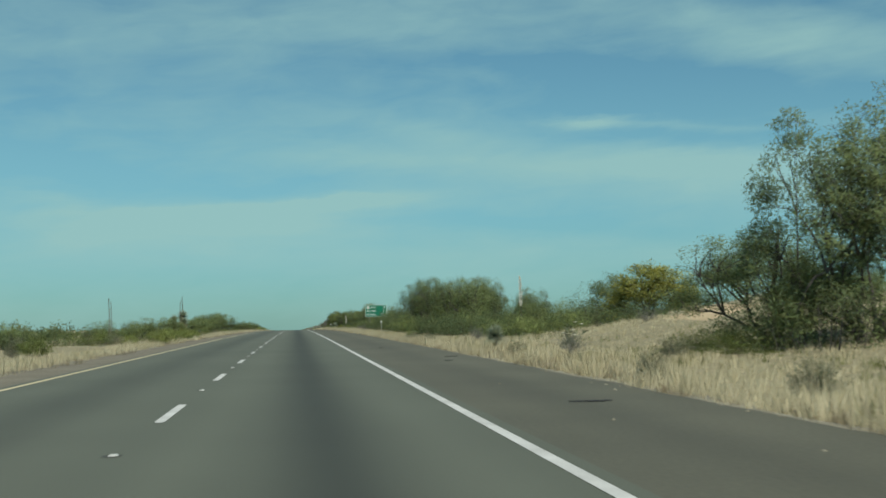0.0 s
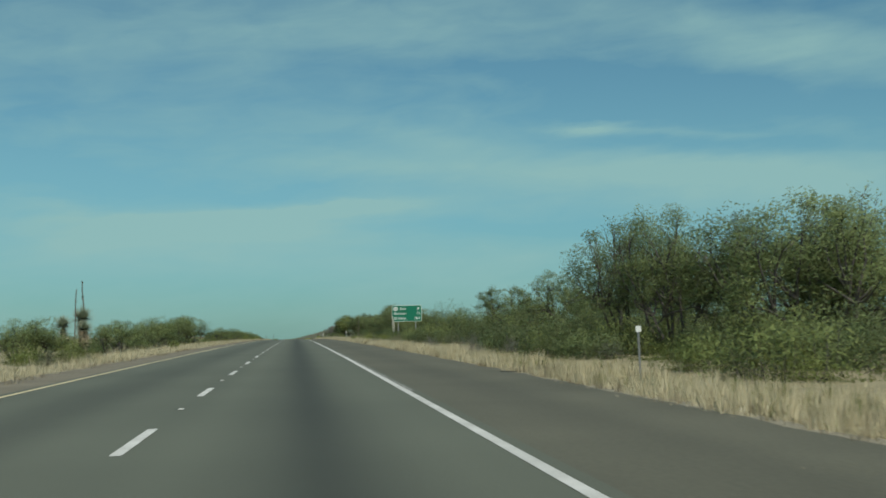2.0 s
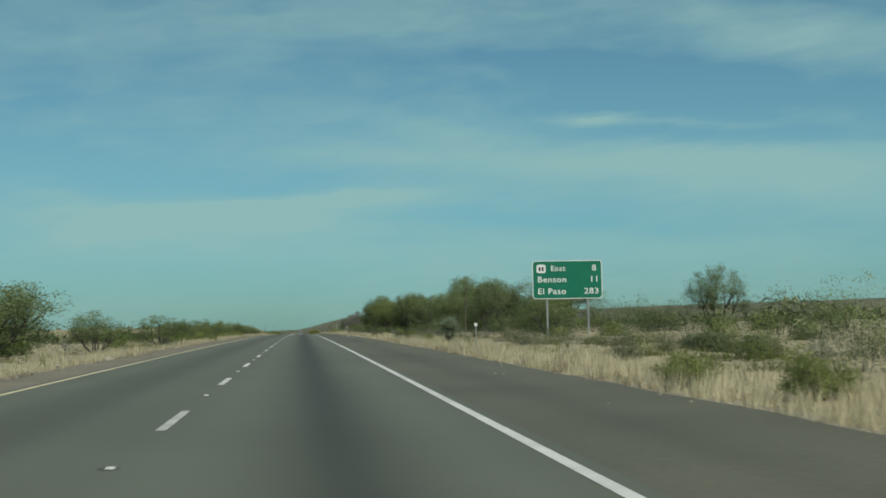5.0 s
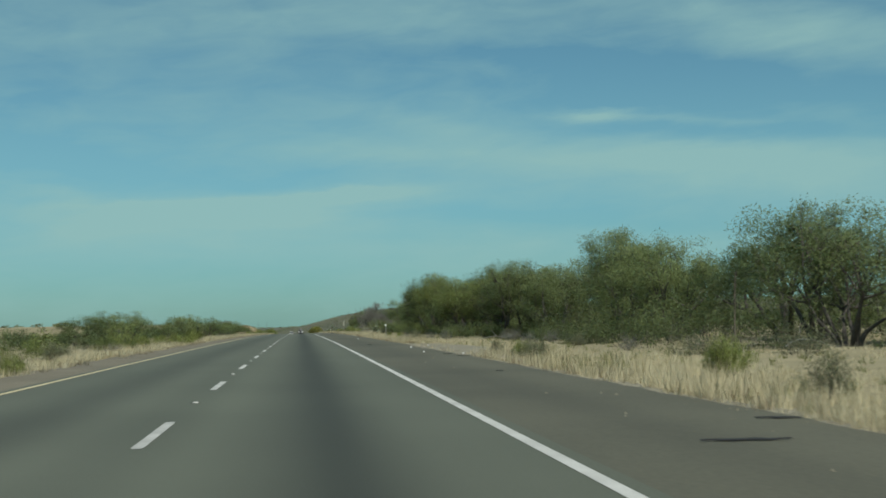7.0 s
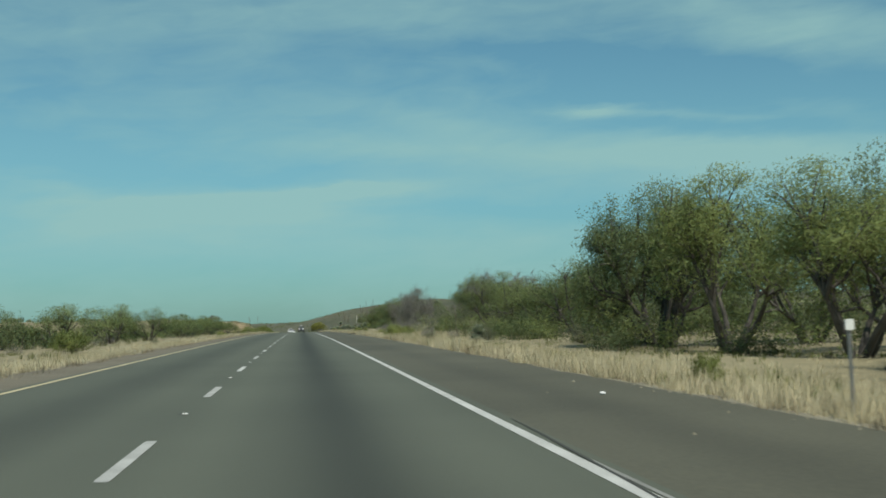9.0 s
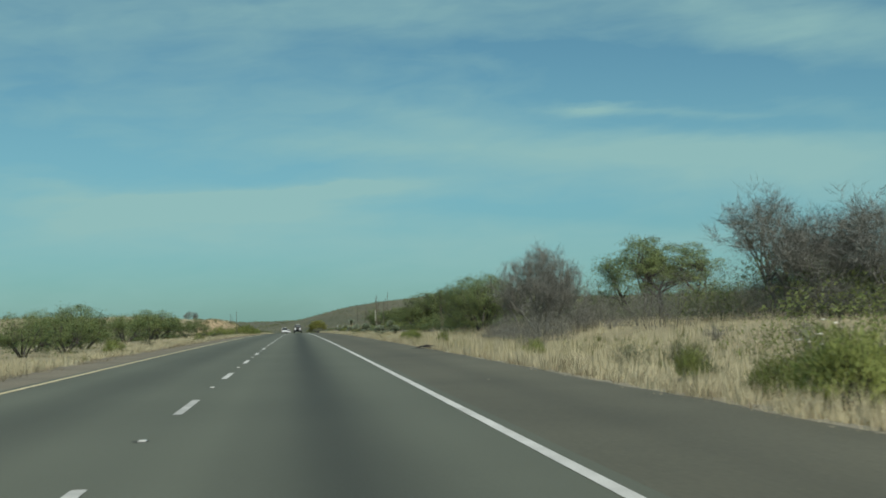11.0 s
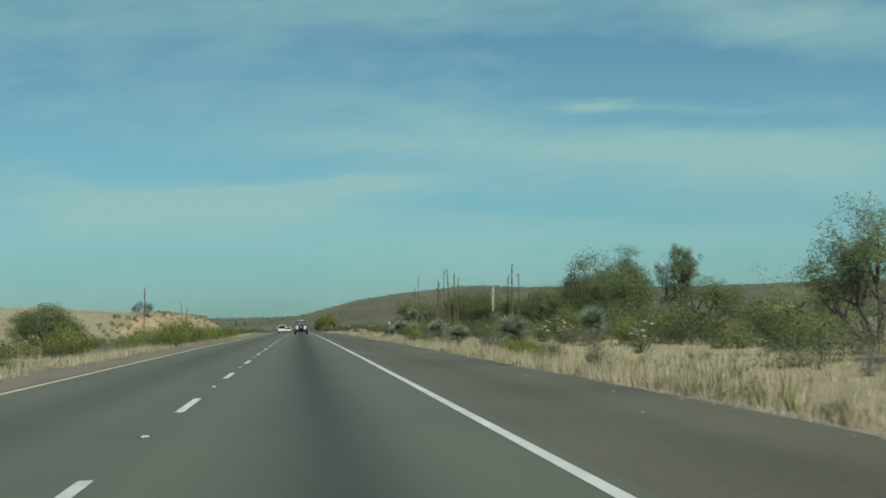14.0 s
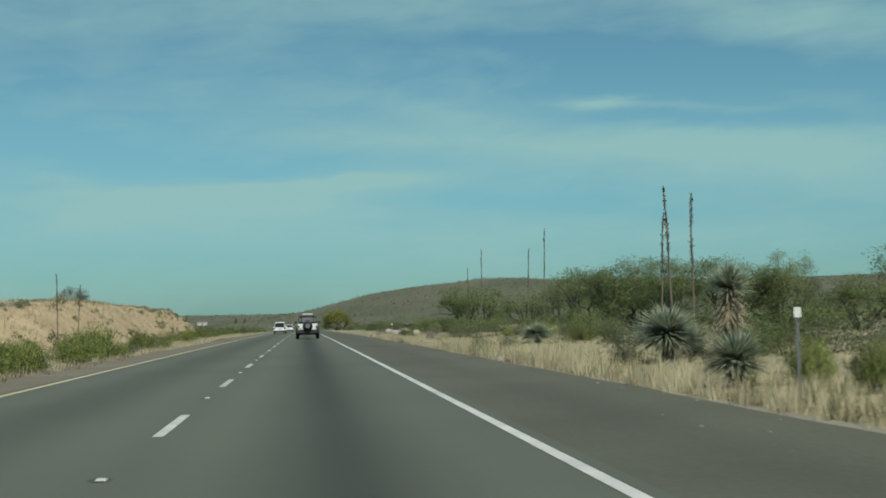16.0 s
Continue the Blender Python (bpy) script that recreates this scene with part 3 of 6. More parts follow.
def make_tree(key):
    """A mesquite, a bare tree or a palo verde, about 5 m tall, its parts trunk and crown."""
    look_of, seed, fine = key
    rng, nrng = random.Random(seed * 7 + 3), np.random.default_rng(seed)
    if look_of == "bare":
        pieces, twigs = limbs(rng, 6, 1.3, 1.0, 4, 0.085, 3, -0.03, wild=0.32)
    elif look_of == "open":
        pieces, twigs = limbs(rng, 3, 1.6, 0.6, 4, 0.13, 3, -0.02, wild=0.3)
    elif look_of == "giant":
        pieces, twigs = limbs(rng, 12, 1.4, 1.5, 4, 0.065, 2, 0.0, low=True, wild=0.3)
    elif look_of in ("low", "paloverde"):
        pieces, twigs = limbs(rng, 7, 1.05, 1.25, 3, 0.09, 3, 0.03, low=True)
    else:
        pieces, twigs = limbs(rng, 5, 1.4, 0.85, 3, 0.12, 3, 0.02, low=True)
    top = sorted(p[1].z for p in pieces)[int(len(pieces) * 0.992)]
    reach = sorted(math.hypot(p[1].x, p[1].y) for p in pieces)[int(len(pieces) * 0.95)]
    k = Vector((2.6 / reach, 2.6 / reach, 4.9 / top))

    def dome(p):
        """Scales a point and draws it into a rounded crown."""
        p = Vector((p.x * k.x, p.y * k.y, p.z * k.z))
        out = Vector((p.x / 2.7, p.y / 2.7, (p.z - 2.1) / 2.85))
        r = out.length
        if r > 0.85:
            f = (0.85 + (0.8 if look_of == "bare" else 0.42) * (r - 0.85)) / r
            p = Vector((p.x * f, p.y * f, 2.1 + (p.z - 2.1) * f))
        return p

    pieces = [(dome(p), dome(q), r0, r1, lv) for p, q, r0, r1, lv in pieces]
    twigs = [(dome(p), dome(q), lv) for p, q, lv in twigs]
    words = {"mesquite": "green feathery mesquite tree with dark crooked limbs", "low": "dense low green mesquite reaching the ground",
             "bright": "light green feathery mesquite, leaf colour lightened as if sunlit, with dark crooked limbs",
             "open": "open-crowned mesquite with bare crooked trunks showing", "bare": "leafless grey tree with fine tangled twigs",
             "giant": "tall feathery mesquite with drooping branches on a bank", "paloverde": "rounded palo verde tree with yellow blossom"}[look_of]
    tree = empty({"bare": "bare_tree", "paloverde": "palo_verde_tree"}.get(look_of, "mesquite_tree"), words, "tree", "trees along the highway")
    vs, fs = [], []
    for p, q, r0, r1, lv in pieces:
        if lv >= 3 and not fine:
            continue
        if lv >= 3 or (lv == 2 and fine < 2 and look_of not in ("bare", "open")):
            side = (q - p).cross(Vector((0.4, 0.7, 0.5))).normalized() * max(0.7 * r0, 0.007)
            vs += [p - side, p + side, q]
            fs.append((len(vs) - 3, len(vs) - 2, len(vs) - 1))
        else:
            tube(vs, fs, p, q, max(r0, 0.012), max(r1, 0.008), 5 if lv == 0 else 4 if lv < 2 else 3)
    raw("trunk", vs, fs, M_DEADWOOD if look_of == "bare" else M_BARK, tree, True)
    if look_of == "bare":
        triangles("crown", leaves(nrng, twigs, 2, 0.12, 0.36, -0.2, 0.03, 1.2), M_DEADWOOD, tree)
        return tree
    # puffs of small leaves round the ends of the twigs; some twigs stay bare, so that the crown has gaps and an uneven edge
    want, size, thin, puff = {"open": (24000, 0.08, 0.44, 0.27), "giant": (42000, 0.085, 0.44, 0.33), "paloverde": (22000, 0.12, 0.44, 0.42)}.get(
        look_of, ((8000, 0.135, 0.52, 0.46), (19000, 0.092, 0.52, 0.45), (30000, 0.076, 0.52, 0.43))[fine])
    bare_share = {"open": 0.25, "giant": 0.12}.get(look_of, 0.1)
    kept = [t for t in twigs if noise.noise(t[0] * 0.8 + Vector((seed, 0, 0))) > -0.3 and rng.random() > bare_share]
    ends = np.array([tuple(t[1]) for t in kept])
    count = {"open": 210, "giant": 420}.get(look_of, 170)
    ends = ends[nrng.permutation(len(ends))[:count]]
    if look_of not in ("open", "giant"):
        shell = ball(nrng, 120)
        shell[:, 2] = np.where(shell[:, 2] < -0.55, -0.55 * shell[:, 2], shell[:, 2])
        shell *= nrng.uniform(0.7, 0.93, (120, 1)) * (1 + 0.16 * np.sin(3 * np.arctan2(shell[:, 1:2], shell[:, :1]) + seed))
        ends = np.concatenate([ends, np.array([0, 0, 2.2]) + shell * np.array([2.35, 2.35, 2.2]) - np.array([0, 0, 0.9]) * (shell[:, 2:] < 0) * (shell[:, 2:] < -0.25)])
    puffs = np.repeat(np.arange(len(ends)), max(4, int(want * 0.82) // len(ends)))
    girth = puff * nrng.uniform(0.6, 1.3, (len(ends), 1))[puffs]
    way = ball(nrng, len(puffs))
    c = ends[puffs] + girth * np.cbrt(nrng.uniform(0.05, 1, (len(puffs), 1))) * way * np.array([1.1, 1.1, 0.75])
    c[:, 2] = c[:, 2].clip(0.12, None)
    along = unit(ball(nrng, len(c)) + 0.5 * way + np.array([0, 0, -0.15]))
    across = unit(np.cross(along, nrng.normal(0, 1, c.shape)))
    ln = size * nrng.uniform(0.6, 1.4, (len(c), 1))
    leaf = np.stack([c - across * ln * thin / 2, c + across * ln * thin / 2, c + along * ln], axis=1)
    face = 0.7 * way + 0.9 * unit((c - np.array([0, 0, 1.9])) * np.array([1, 1, 0.9])) + np.array([0, 0, 0.3]) + 0.25 * ball(nrng, len(c))
    # loose sprays beyond the puffs
    sprays = leaves(nrng, kept, max(1, int(want * 0.18) // len(kept)), 0.16, size, 0.1, thin, 1.0)
    middle = sprays.mean(axis=1)
    face = np.concatenate([face, unit(middle - np.array([0, 0, 1.9])) + 0.6 * ball(nrng, len(middle))])
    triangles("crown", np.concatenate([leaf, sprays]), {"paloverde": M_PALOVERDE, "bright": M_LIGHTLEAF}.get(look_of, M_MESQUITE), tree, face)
    return tree


PICK = random.Random(11)


def tree(look_of, x, y, top, wide, variants=3):
    """Plants a tree whose top stands at that height over the road and whose crown is that wide."""
    base = ground_z(x, y)
    tall = max(1.2, road_z(y) + top - base)
    w = min(max((1.0 if look_of == "bare" else 1.15) * wide, (0.72 if look_of in ("bare", "open") else 0.95) * tall), 1.6 * tall) / 5.2
    seed = PICK.randrange(variants) + {"mesquite": 10, "bright": 20, "low": 30, "open": 50, "bare": 70, "giant": 80, "paloverde": 90}[look_of]
    key = (look_of, seed, 2 if 0 < x < 14.6 else 1 if 0 < x < 31 and y < 680 else 0)
    m = pose(x, y, base, 0, 0, PICK.uniform(0, 360)) @ Matrix.Diagonal((w, w, tall / 5.0, 1))
    return put(key, lambda: make_tree(key), m)


def make_shrub(key):
    """A desert shrub about 1 m tall: many twigs from one foot, set with small narrow leaves."""
    look_of, seed = key
    nrng = np.random.default_rng(seed + 200)
    words = {"broom": "bright green upright desert broom shrub", "sage": "grey-green rounded desert shrub", "twiggy": "dry brown twiggy shrub"}[look_of]
    bush = empty("shrub", words, "shrub", "shrubs along the verge")
    count = {"broom": 260, "sage": 170, "twiggy": 90}[look_of]
    a = nrng.uniform(0, math.tau, count)
    tilt = np.arccos(nrng.uniform({"broom": 0.22, "sage": 0.15, "twiggy": 0.25}[look_of], 1.0, count))
    lobe = 1 + 0.16 * np.sin(3 * a + seed) * np.sin(tilt) + 0.1 * np.cos(5 * a + 2 * seed)
    ln = nrng.uniform(0.72, 1.0, count) * lobe
    tips = np.stack([np.sin(tilt) * np.cos(a) * ln, np.sin(tilt) * np.sin(a) * ln, np.cos(tilt) * ln], axis=1)
    foot = tips * 0.12
    foot[:, 2] = 0
    side = np.cross(tips, (0.3, 0.2, 1.0))
    side /= np.linalg.norm(side, axis=1, keepdims=True) + 1e-6
    sticks = np.stack([foot - side * 0.007, foot + side * 0.007, tips], axis=1)
    triangles("stem", sticks, M_DEADWOOD if look_of == "twiggy" else M_BARK, bush)
    per = {"broom": 24, "sage": 20, "twiggy": 9}[look_of]
    f = nrng.uniform(0.1, 1.0, (count * per, 1)) ** 0.45
    centre = np.repeat(tips, per, axis=0) * f + 0.11 * np.cbrt(nrng.uniform(0, 1, (count * per, 1))) * ball(nrng, count * per) * np.array([1, 1, 0.7])
    up = {"broom": 0.7, "sage": 0.3, "twiggy": 0.5}[look_of]
    along = np.repeat(tips, per, axis=0) * 0.6 + nrng.normal(0, 0.4, (count * per, 3)) + np.array([0, 0, up])
    along /= np.linalg.norm(along, axis=1, keepdims=True)
    across = np.cross(along, nrng.normal(0, 1, along.shape))
    across /= np.linalg.norm(across, axis=1, keepdims=True)
    size = {"broom": 0.07, "sage": 0.06, "twiggy": 0.17}[look_of] * nrng.uniform(0.6, 1.4, (count * per, 1))
    thin = {"broom": 0.16, "sage": 0.2, "twiggy": 0.03}[look_of]
    leaf = np.stack([centre - across * size * thin, centre + across * size * thin, centre + along * size], axis=1)
    leaf[:, :, 2] = leaf[:, :, 2].clip(0.0, None)
    triangles("foliage", leaf, {"broom": M_BROOM, "sage": M_SAGE, "twiggy": M_DEADWOOD}[look_of], bush,
              None if look_of == "twiggy" else unit(centre) + 0.5 * ball(nrng, count * per) + np.array([0, 0, 0.25]))
    return bush


def shrub(look_of, x, y, top, wide):
    base = ground_z(x, y)
    tall = max(0.62, road_z(y) + top - base)
    w = min(max(1.15 * wide, 0.9 * tall), 1.7 * tall) / 1.85
    key = (look_of, PICK.randrange(3))
    m = pose(x, y, base - 0.02, 0, 0, PICK.uniform(0, 360)) @ Matrix.Diagonal((w, w, tall, 1))
    return put(key, lambda: make_shrub(key), m)


def make_yucca(seed):
    """A yucca about 1 m across: a ball of stiff narrow leaves over a short shaggy trunk."""
    nrng = np.random.default_rng(seed + 400)
    plant = empty("yucca", "spiky grey-green yucca with stiff narrow leaves", "yucca", "yuccas along the verge")
    count = 820
    a, up = nrng.uniform(0, math.tau, count), nrng.uniform(-0.5, 1.0, count)
    flat_ = np.sqrt(1 - up ** 2)
    way = np.stack([flat_ * np.cos(a), flat_ * np.sin(a), up], axis=1)
    heart = np.array([0, 0, 0.47])
    side = np.cross(way, (0.1, 0.2, 1.0))
    side /= np.linalg.norm(side, axis=1, keepdims=True)
    ln = nrng.uniform(0.42, 0.66, (count, 1))
    mid = heart + way * ln * 0.45
    tip = heart + way * ln + np.array([0, 0, -0.05])
    tip[:, 2] = tip[:, 2].clip(0.03, None)
    root = heart + way * 0.04
    w = 0.012
    tris = np.concatenate([np.stack([root - side * w * 0.6, root + side * w * 0.6, mid + side * w], axis=1),
                           np.stack([root - side * w * 0.6, mid + side * w, mid - side * w], axis=1), np.stack([mid - side * w, mid + side * w, tip], axis=1)])
    triangles("leaf_rosette", tris, M_YUCCA, plant)
    drop = nrng.uniform(0, math.tau, 110)
    hang = np.stack([0.55 * np.cos(drop), 0.55 * np.sin(drop), -nrng.uniform(0.5, 1.2, 110)], axis=1) * nrng.uniform(0.28, 0.4, (110, 1))
    side = np.cross(hang, (0, 0, 1.0))
    side *= 0.016 / np.linalg.norm(side, axis=1, keepdims=True)
    ends = heart + hang
    ends[:, 2] = ends[:, 2].clip(0.02, None)
    root = heart + hang * 0.15
    triangles("dry_skirt", np.stack([root - side, root + side, ends], axis=1), M_DRYLEAF, plant)
    bm = bmesh.new()
    drum(bm, pose(0, 0, 0.2), 0.09, 0.07, 0.46, 9)
    part("trunk", bm, M_STALK, plant)
    return plant


def make_tree_yucca(seed):
    """An old yucca, 1 m tall for scaling: a shaggy trunk, a head of stiff leaves and a hanging skirt of dry ones."""
    nrng = np.random.default_rng(seed + 450)
    plant = empty("tree_yucca", "old yucca with shaggy trunk and spiky head", "yucca", "yuccas along the verge")
    vs_, fs_ = [], []
    tube(vs_, fs_, Vector((0, 0, -0.03)), Vector((0.03, 0.02, 0.72)), 0.06, 0.05, 8)
    raw("trunk", vs_, fs_, M_STALK, plant, True)
    heart = np.array([0.03, 0.02, 0.74])
    for name_, count, low, high, reach, mat in (("leaf_rosette", 620, -0.35, 1.0, 0.28, M_YUCCA), ("dry_skirt", 420, -1.0, -0.45, 0.42, M_DRYLEAF)):
        a, up = nrng.uniform(0, math.tau, count), nrng.uniform(low, high, count)
        flat_ = np.sqrt(1 - up ** 2)
        way = np.stack([flat_ * np.cos(a), flat_ * np.sin(a), up], axis=1)
        root = heart + way * 0.03 - np.array([0, 0, 0.3]) * (nrng.uniform(0, 1, (count, 1)) if name_ == "dry_skirt" else 0.0)
        tip = root + way * reach * nrng.uniform(0.7, 1.1, (count, 1)) * (0.6 if name_ == "dry_skirt" else 1.0)
        tip[:, 2] = tip[:, 2].clip(0.02, None)
        side = unit(np.cross(way, (0.1, 0.2, 1.0))) * 0.008
        triangles(name_, np.stack([root - side, root + side, tip], axis=1), mat, plant)
    return plant


def yucca(x, y, top, wide):
    base = ground_z(x, y)
    tall = max(1.0, 1.12 * (road_z(y) + top - base))
    w = max(1.1 * wide, 0.85 * tall)
    seed = PICK.randrange(3)
    return put(("yucca", seed), lambda: make_yucca(seed), pose(x, y, base - 0.03, 0, 0, PICK.uniform(0, 360)) @ Matrix.Diagonal((w, w, tall, 1)))


def make_stalk(kind_, seed):
    """A tall flower stalk, 4 m, of a yucca or agave: dry seed pods or cream blossom above, a small rosette below."""
    nrng, rng = np.random.default_rng(seed + 600), random.Random(seed)
    words = {"dry": "tall dry brown yucca flower stalk", "bloom": "tall yucca stalk with cream-white blossom"}[kind_]
    plant = empty("yucca_stalk", words, "yucca stalk", "flower stalks beside the highway")
    vs, fs = [], []
    p, lean = Vector((0, 0, -0.05)), Vector((rng.gauss(0, 0.02), rng.gauss(0, 0.02), 1))
    nodes = [p]
    for k in range(8):
        nodes.append(nodes[-1] + Vector((lean.x, lean.y, 1)) * 0.506 + Vector((rng.gauss(0, 0.012), rng.gauss(0, 0.012), 0)))
    for k, p in enumerate(nodes):
        vs += [p + Vector((math.cos(j * math.tau / 6), math.sin(j * math.tau / 6), 0)) * (0.04 - 0.0035 * k) for j in range(6)]
        if k:
            fs += [(6 * k - 6 + j, 6 * k - 6 + (j + 1) % 6, 6 * k + (j + 1) % 6, 6 * k + j) for j in range(6)]
    fs.append(tuple(range(len(vs) - 6, len(vs))))
    raw("stalk", vs, fs, M_STALK, plant, True)
    count = 260 if kind_ == "dry" else 420
    z = nrng.uniform(2.1 if kind_ == "dry" else 2.0, 4.0, count)
    thick = (0.04 if kind_ == "dry" else 0.17) * np.sin(((z - 1.7) / 2.45).clip(0, 1) * math.pi) ** 0.6
    a = nrng.uniform(0, math.tau, count)
    axis_x, axis_y = np.interp(z, [n.z for n in nodes], [n.x for n in nodes]), np.interp(z, [n.z for n in nodes], [n.y for n in nodes])
    r = thick * np.sqrt(nrng.uniform(0.15, 1, count))
    c = np.stack([axis_x + r * np.cos(a), axis_y + r * np.sin(a), z], axis=1)
    pod = nrng.normal(0, 0.026 if kind_ == "dry" else 0.045, (count, 3, 3)) + c[:, None, :]
    triangles("seed_head" if kind_ == "dry" else "blossom", pod, M_STALK if kind_ == "dry" else M_FLOWER, plant)
    n2 = 120
    a, up = nrng.uniform(0, math.tau, n2), nrng.uniform(0.0, 1.0, n2)
    way = np.stack([np.sqrt(1 - up ** 2) * np.cos(a), np.sqrt(1 - up ** 2) * np.sin(a), up], axis=1) * nrng.uniform(0.4, 0.7, (n2, 1))
    side = np.cross(way, (0, 0.1, 1.0))
    side /= np.linalg.norm(side, axis=1, keepdims=True)
    triangles("leaf_rosette", np.stack([way * 0.05 - side * 0.025, way * 0.05 + side * 0.025, way], axis=1), M_YUCCA, plant)
    return plant


def stalk(kind_, x, y, top, thick=1.0):
    base = ground_z(x, y)
    tall = max(1.2, road_z(y) + top - base) / 4.0
    seed = PICK.randrange(3)
    w = max(0.7, min(1.6, tall)) * thick
    return put((kind_, seed), lambda: make_stalk(kind_, seed), pose(x, y, base, 0, 0, PICK.uniform(0, 360)) @ Matrix.Diagonal((w, w, tall, 1)))


# trees on the near side: place, height of the top over the road, width of the crown
for x, y, top, wide in [
        (17, 33.8, 2.5, 5.2), (19, 43.5, 2.7, 4.5), (20, 50.1, 4.9, 5.6), (22, 82.2, 4.3, 2.9), (18, 92.4, 3.2, 2.7),
        (21, 107.1, 4, 3.1), (15.5, 107.6, 5.1, 5.6), (17, 109.4, 5, 4), (16, 111, 5.2, 6.7), (15, 111.7, 5, 4.2),
        (12.4, 118.4, 5.4, 4.2), (13, 114.3, 5.4, 3.9), (17, 125.2, 4.8, 2.3), (19, 149.1, 3.8, 3.5), (24, 152.3, 5.5, 4.2), (22.5, 163, 3.6, 5),
        (19.5, 171, 3.0, 2.9), (21, 178.5, 4.1, 3.9), (24, 209.6, 3.9, 5.8), (26, 228.5, 3.7, 6), (24, 252.9, 4.4, 2.9),
        (17, 266.8, 3.4, 3.6), (20.5, 287.2, 4, 4.4), (26, 300, 5.4, 7.8), (19, 300.7, 5.7, 4.8)]:
    tree("mesquite" if PICK.random() < 0.5 else "low", x, y, top, wide)
for x, y, top, wide in [
        (20, 306, 5.8, 6.2), (17, 312.1, 4.8, 3), (16, 315, 4.8, 4), (21, 321.3, 5.5, 5), (15, 328.7, 4.6, 3.9),
        (20, 330.2, 6.8, 4.1), (15, 331.9, 4.9, 5.2), (21, 332.8, 7, 5.2), (17, 332.8, 5.3, 4.3), (13, 333.6, 5.1, 3.5),
        (14, 334.7, 5.3, 4.9), (21.5, 339.4, 7.5, 3.8), (17, 339.9, 5.2, 7.5), 
        (13, 347.6, 4.6, 7.5), (16.5, 363.3, 6.2, 4.9), 
        (12.4, 372.4, 6.2, 5.1), (12.5, 373.3, 6.2, 5.4), (14, 417.9, 4.8, 5.4), (26, 457.9, 4, 3.8)]:
    tree("mesquite" if PICK.random() < 0.5 else "low", x, y, top, wide)
for x, y, top, wide in [
        (21, 479.2, 6.5, 5.1), (15, 487.1, 3.4, 5.1), (13, 490.5, 4.4, 5), (13.3, 493.9, 4.8, 4.9), (19, 500.2, 4.5, 2.5),
        (13, 501.9, 4.8, 3.5), (20, 521.1, 2.9, 3), (19, 526.7, 3.2, 3.2), (18, 530.3, 4, 2.5), (17, 534.2, 4.1, 3.2),
        (18, 536.6, 4, 2.3), (13, 537.4, 4.2, 2.9), (15, 539.1, 4.7, 5.8), (14, 540, 4.5, 2.7), (17.5, 553.3, 4.9, 1.8),
        (16, 584.2, 1.9, 3.1), (27, 595.2, 4.1, 5.2), (25, 609.5, 5.6, 6), (26, 617.1, 7.5, 7.1), (25.5, 623, 6.4, 6),
        (28, 627.1, 5.7, 5.3), (24, 633.6, 4.8, 4.9), (24, 636.2, 4.3, 6.5), (24, 651.7, 4.5, 3.3)]:
    tree("mesquite" if PICK.random() < 0.5 else "low", x, y, top, wide)
for x, y, top, wide in [
        (28, 651.7, 3.4, 5.5), (22, 654, 4.4, 6.8), (23, 665.8, 5, 5.4), (22, 671.1, 5.4, 8.7), (22, 671.8, 5.2, 5.1),
        (25, 698.2, 5.9, 7.3), (30, 730.5, 6.1, 5.8), (29, 750.3, 5.6, 10.2), (26, 770.7, 6.6, 12.4), (25, 782.1, 7.4, 14.9)]:
    tree("mesquite" if PICK.random() < 0.5 else "low", x, y, top, wide)
for x, y, top, wide in [
        (15, 382, 4.8, 5), (18, 388, 5.4, 6), (14, 392, 4.3, 5), (17, 401, 4.6, 6), (14.5, 408, 4.0, 5), (19, 414, 4.8, 6),
        (16, 426, 3.9, 5), (20, 434, 4.3, 6), (24, 446, 4.2, 6), (17.5, 372, 5.9, 6)]:
    tree("low" if PICK.random() < 0.6 else "mesquite", x, y, top, wide)
# a stand whose sunlit look is put into a lighter leaf colour
for x, y, top, wide in [
        (12, 347.1, 4.3, 4.5), (13, 350.9, 4.8, 5), (13, 358.9, 5.0, 5), (14, 344.6, 4.6, 4.5), (15.5, 353, 5.4, 6), (12.4, 365.9, 5.6, 5)]:
    tree("bright", x, y, top, wide)
for x, y, top, wide in [
        (12.2, 29.4, 3.5, 4.4), (21, 452, 4.2, 6), (24, 459, 4.6, 6), (18, 296, 5.2, 5.5), (22, 293, 5.4, 6)]:
    tree("low", x, y, top, wide)
for x, y, top, wide in [
        (13.5, 27.2, 6.5, 5.0)]:
    tree("giant", x, y, top, wide, 1)
for x, y, top, wide in [
        (21, 166.8, 5.6, 5.7), (20, 188.5, 5.4, 5.1), (20, 353.8, 5.5, 3.8), (20, 471.6, 5.9, 5.7),
        (15.3, 535.5, 5.1, 3.3), (15.3, 536.7, 5, 3.7), (27, 602.7, 6.8, 4), (20, 617, 4, 2.8)]:
    tree("open", x, y, top, wide, 3)
for x, y, top, wide in [
        (22.5, 75.2, 4.7, 6.6), (8.5, 897.8, 5.5, 7.8)]:
    tree("paloverde", x, y, top, wide, 1)
for x, y, top, wide in [
        (19, 451.1, 5.9, 6.9), (11.3, 461.9, 4.3, 4.5), (13.5, 473.8, 5.2, 5.3), (21.5, 449.5, 5.6, 6.5), (-29, 752, 6.6, 4.2)]:
    tree("bare", x, y, top, wide, 3)
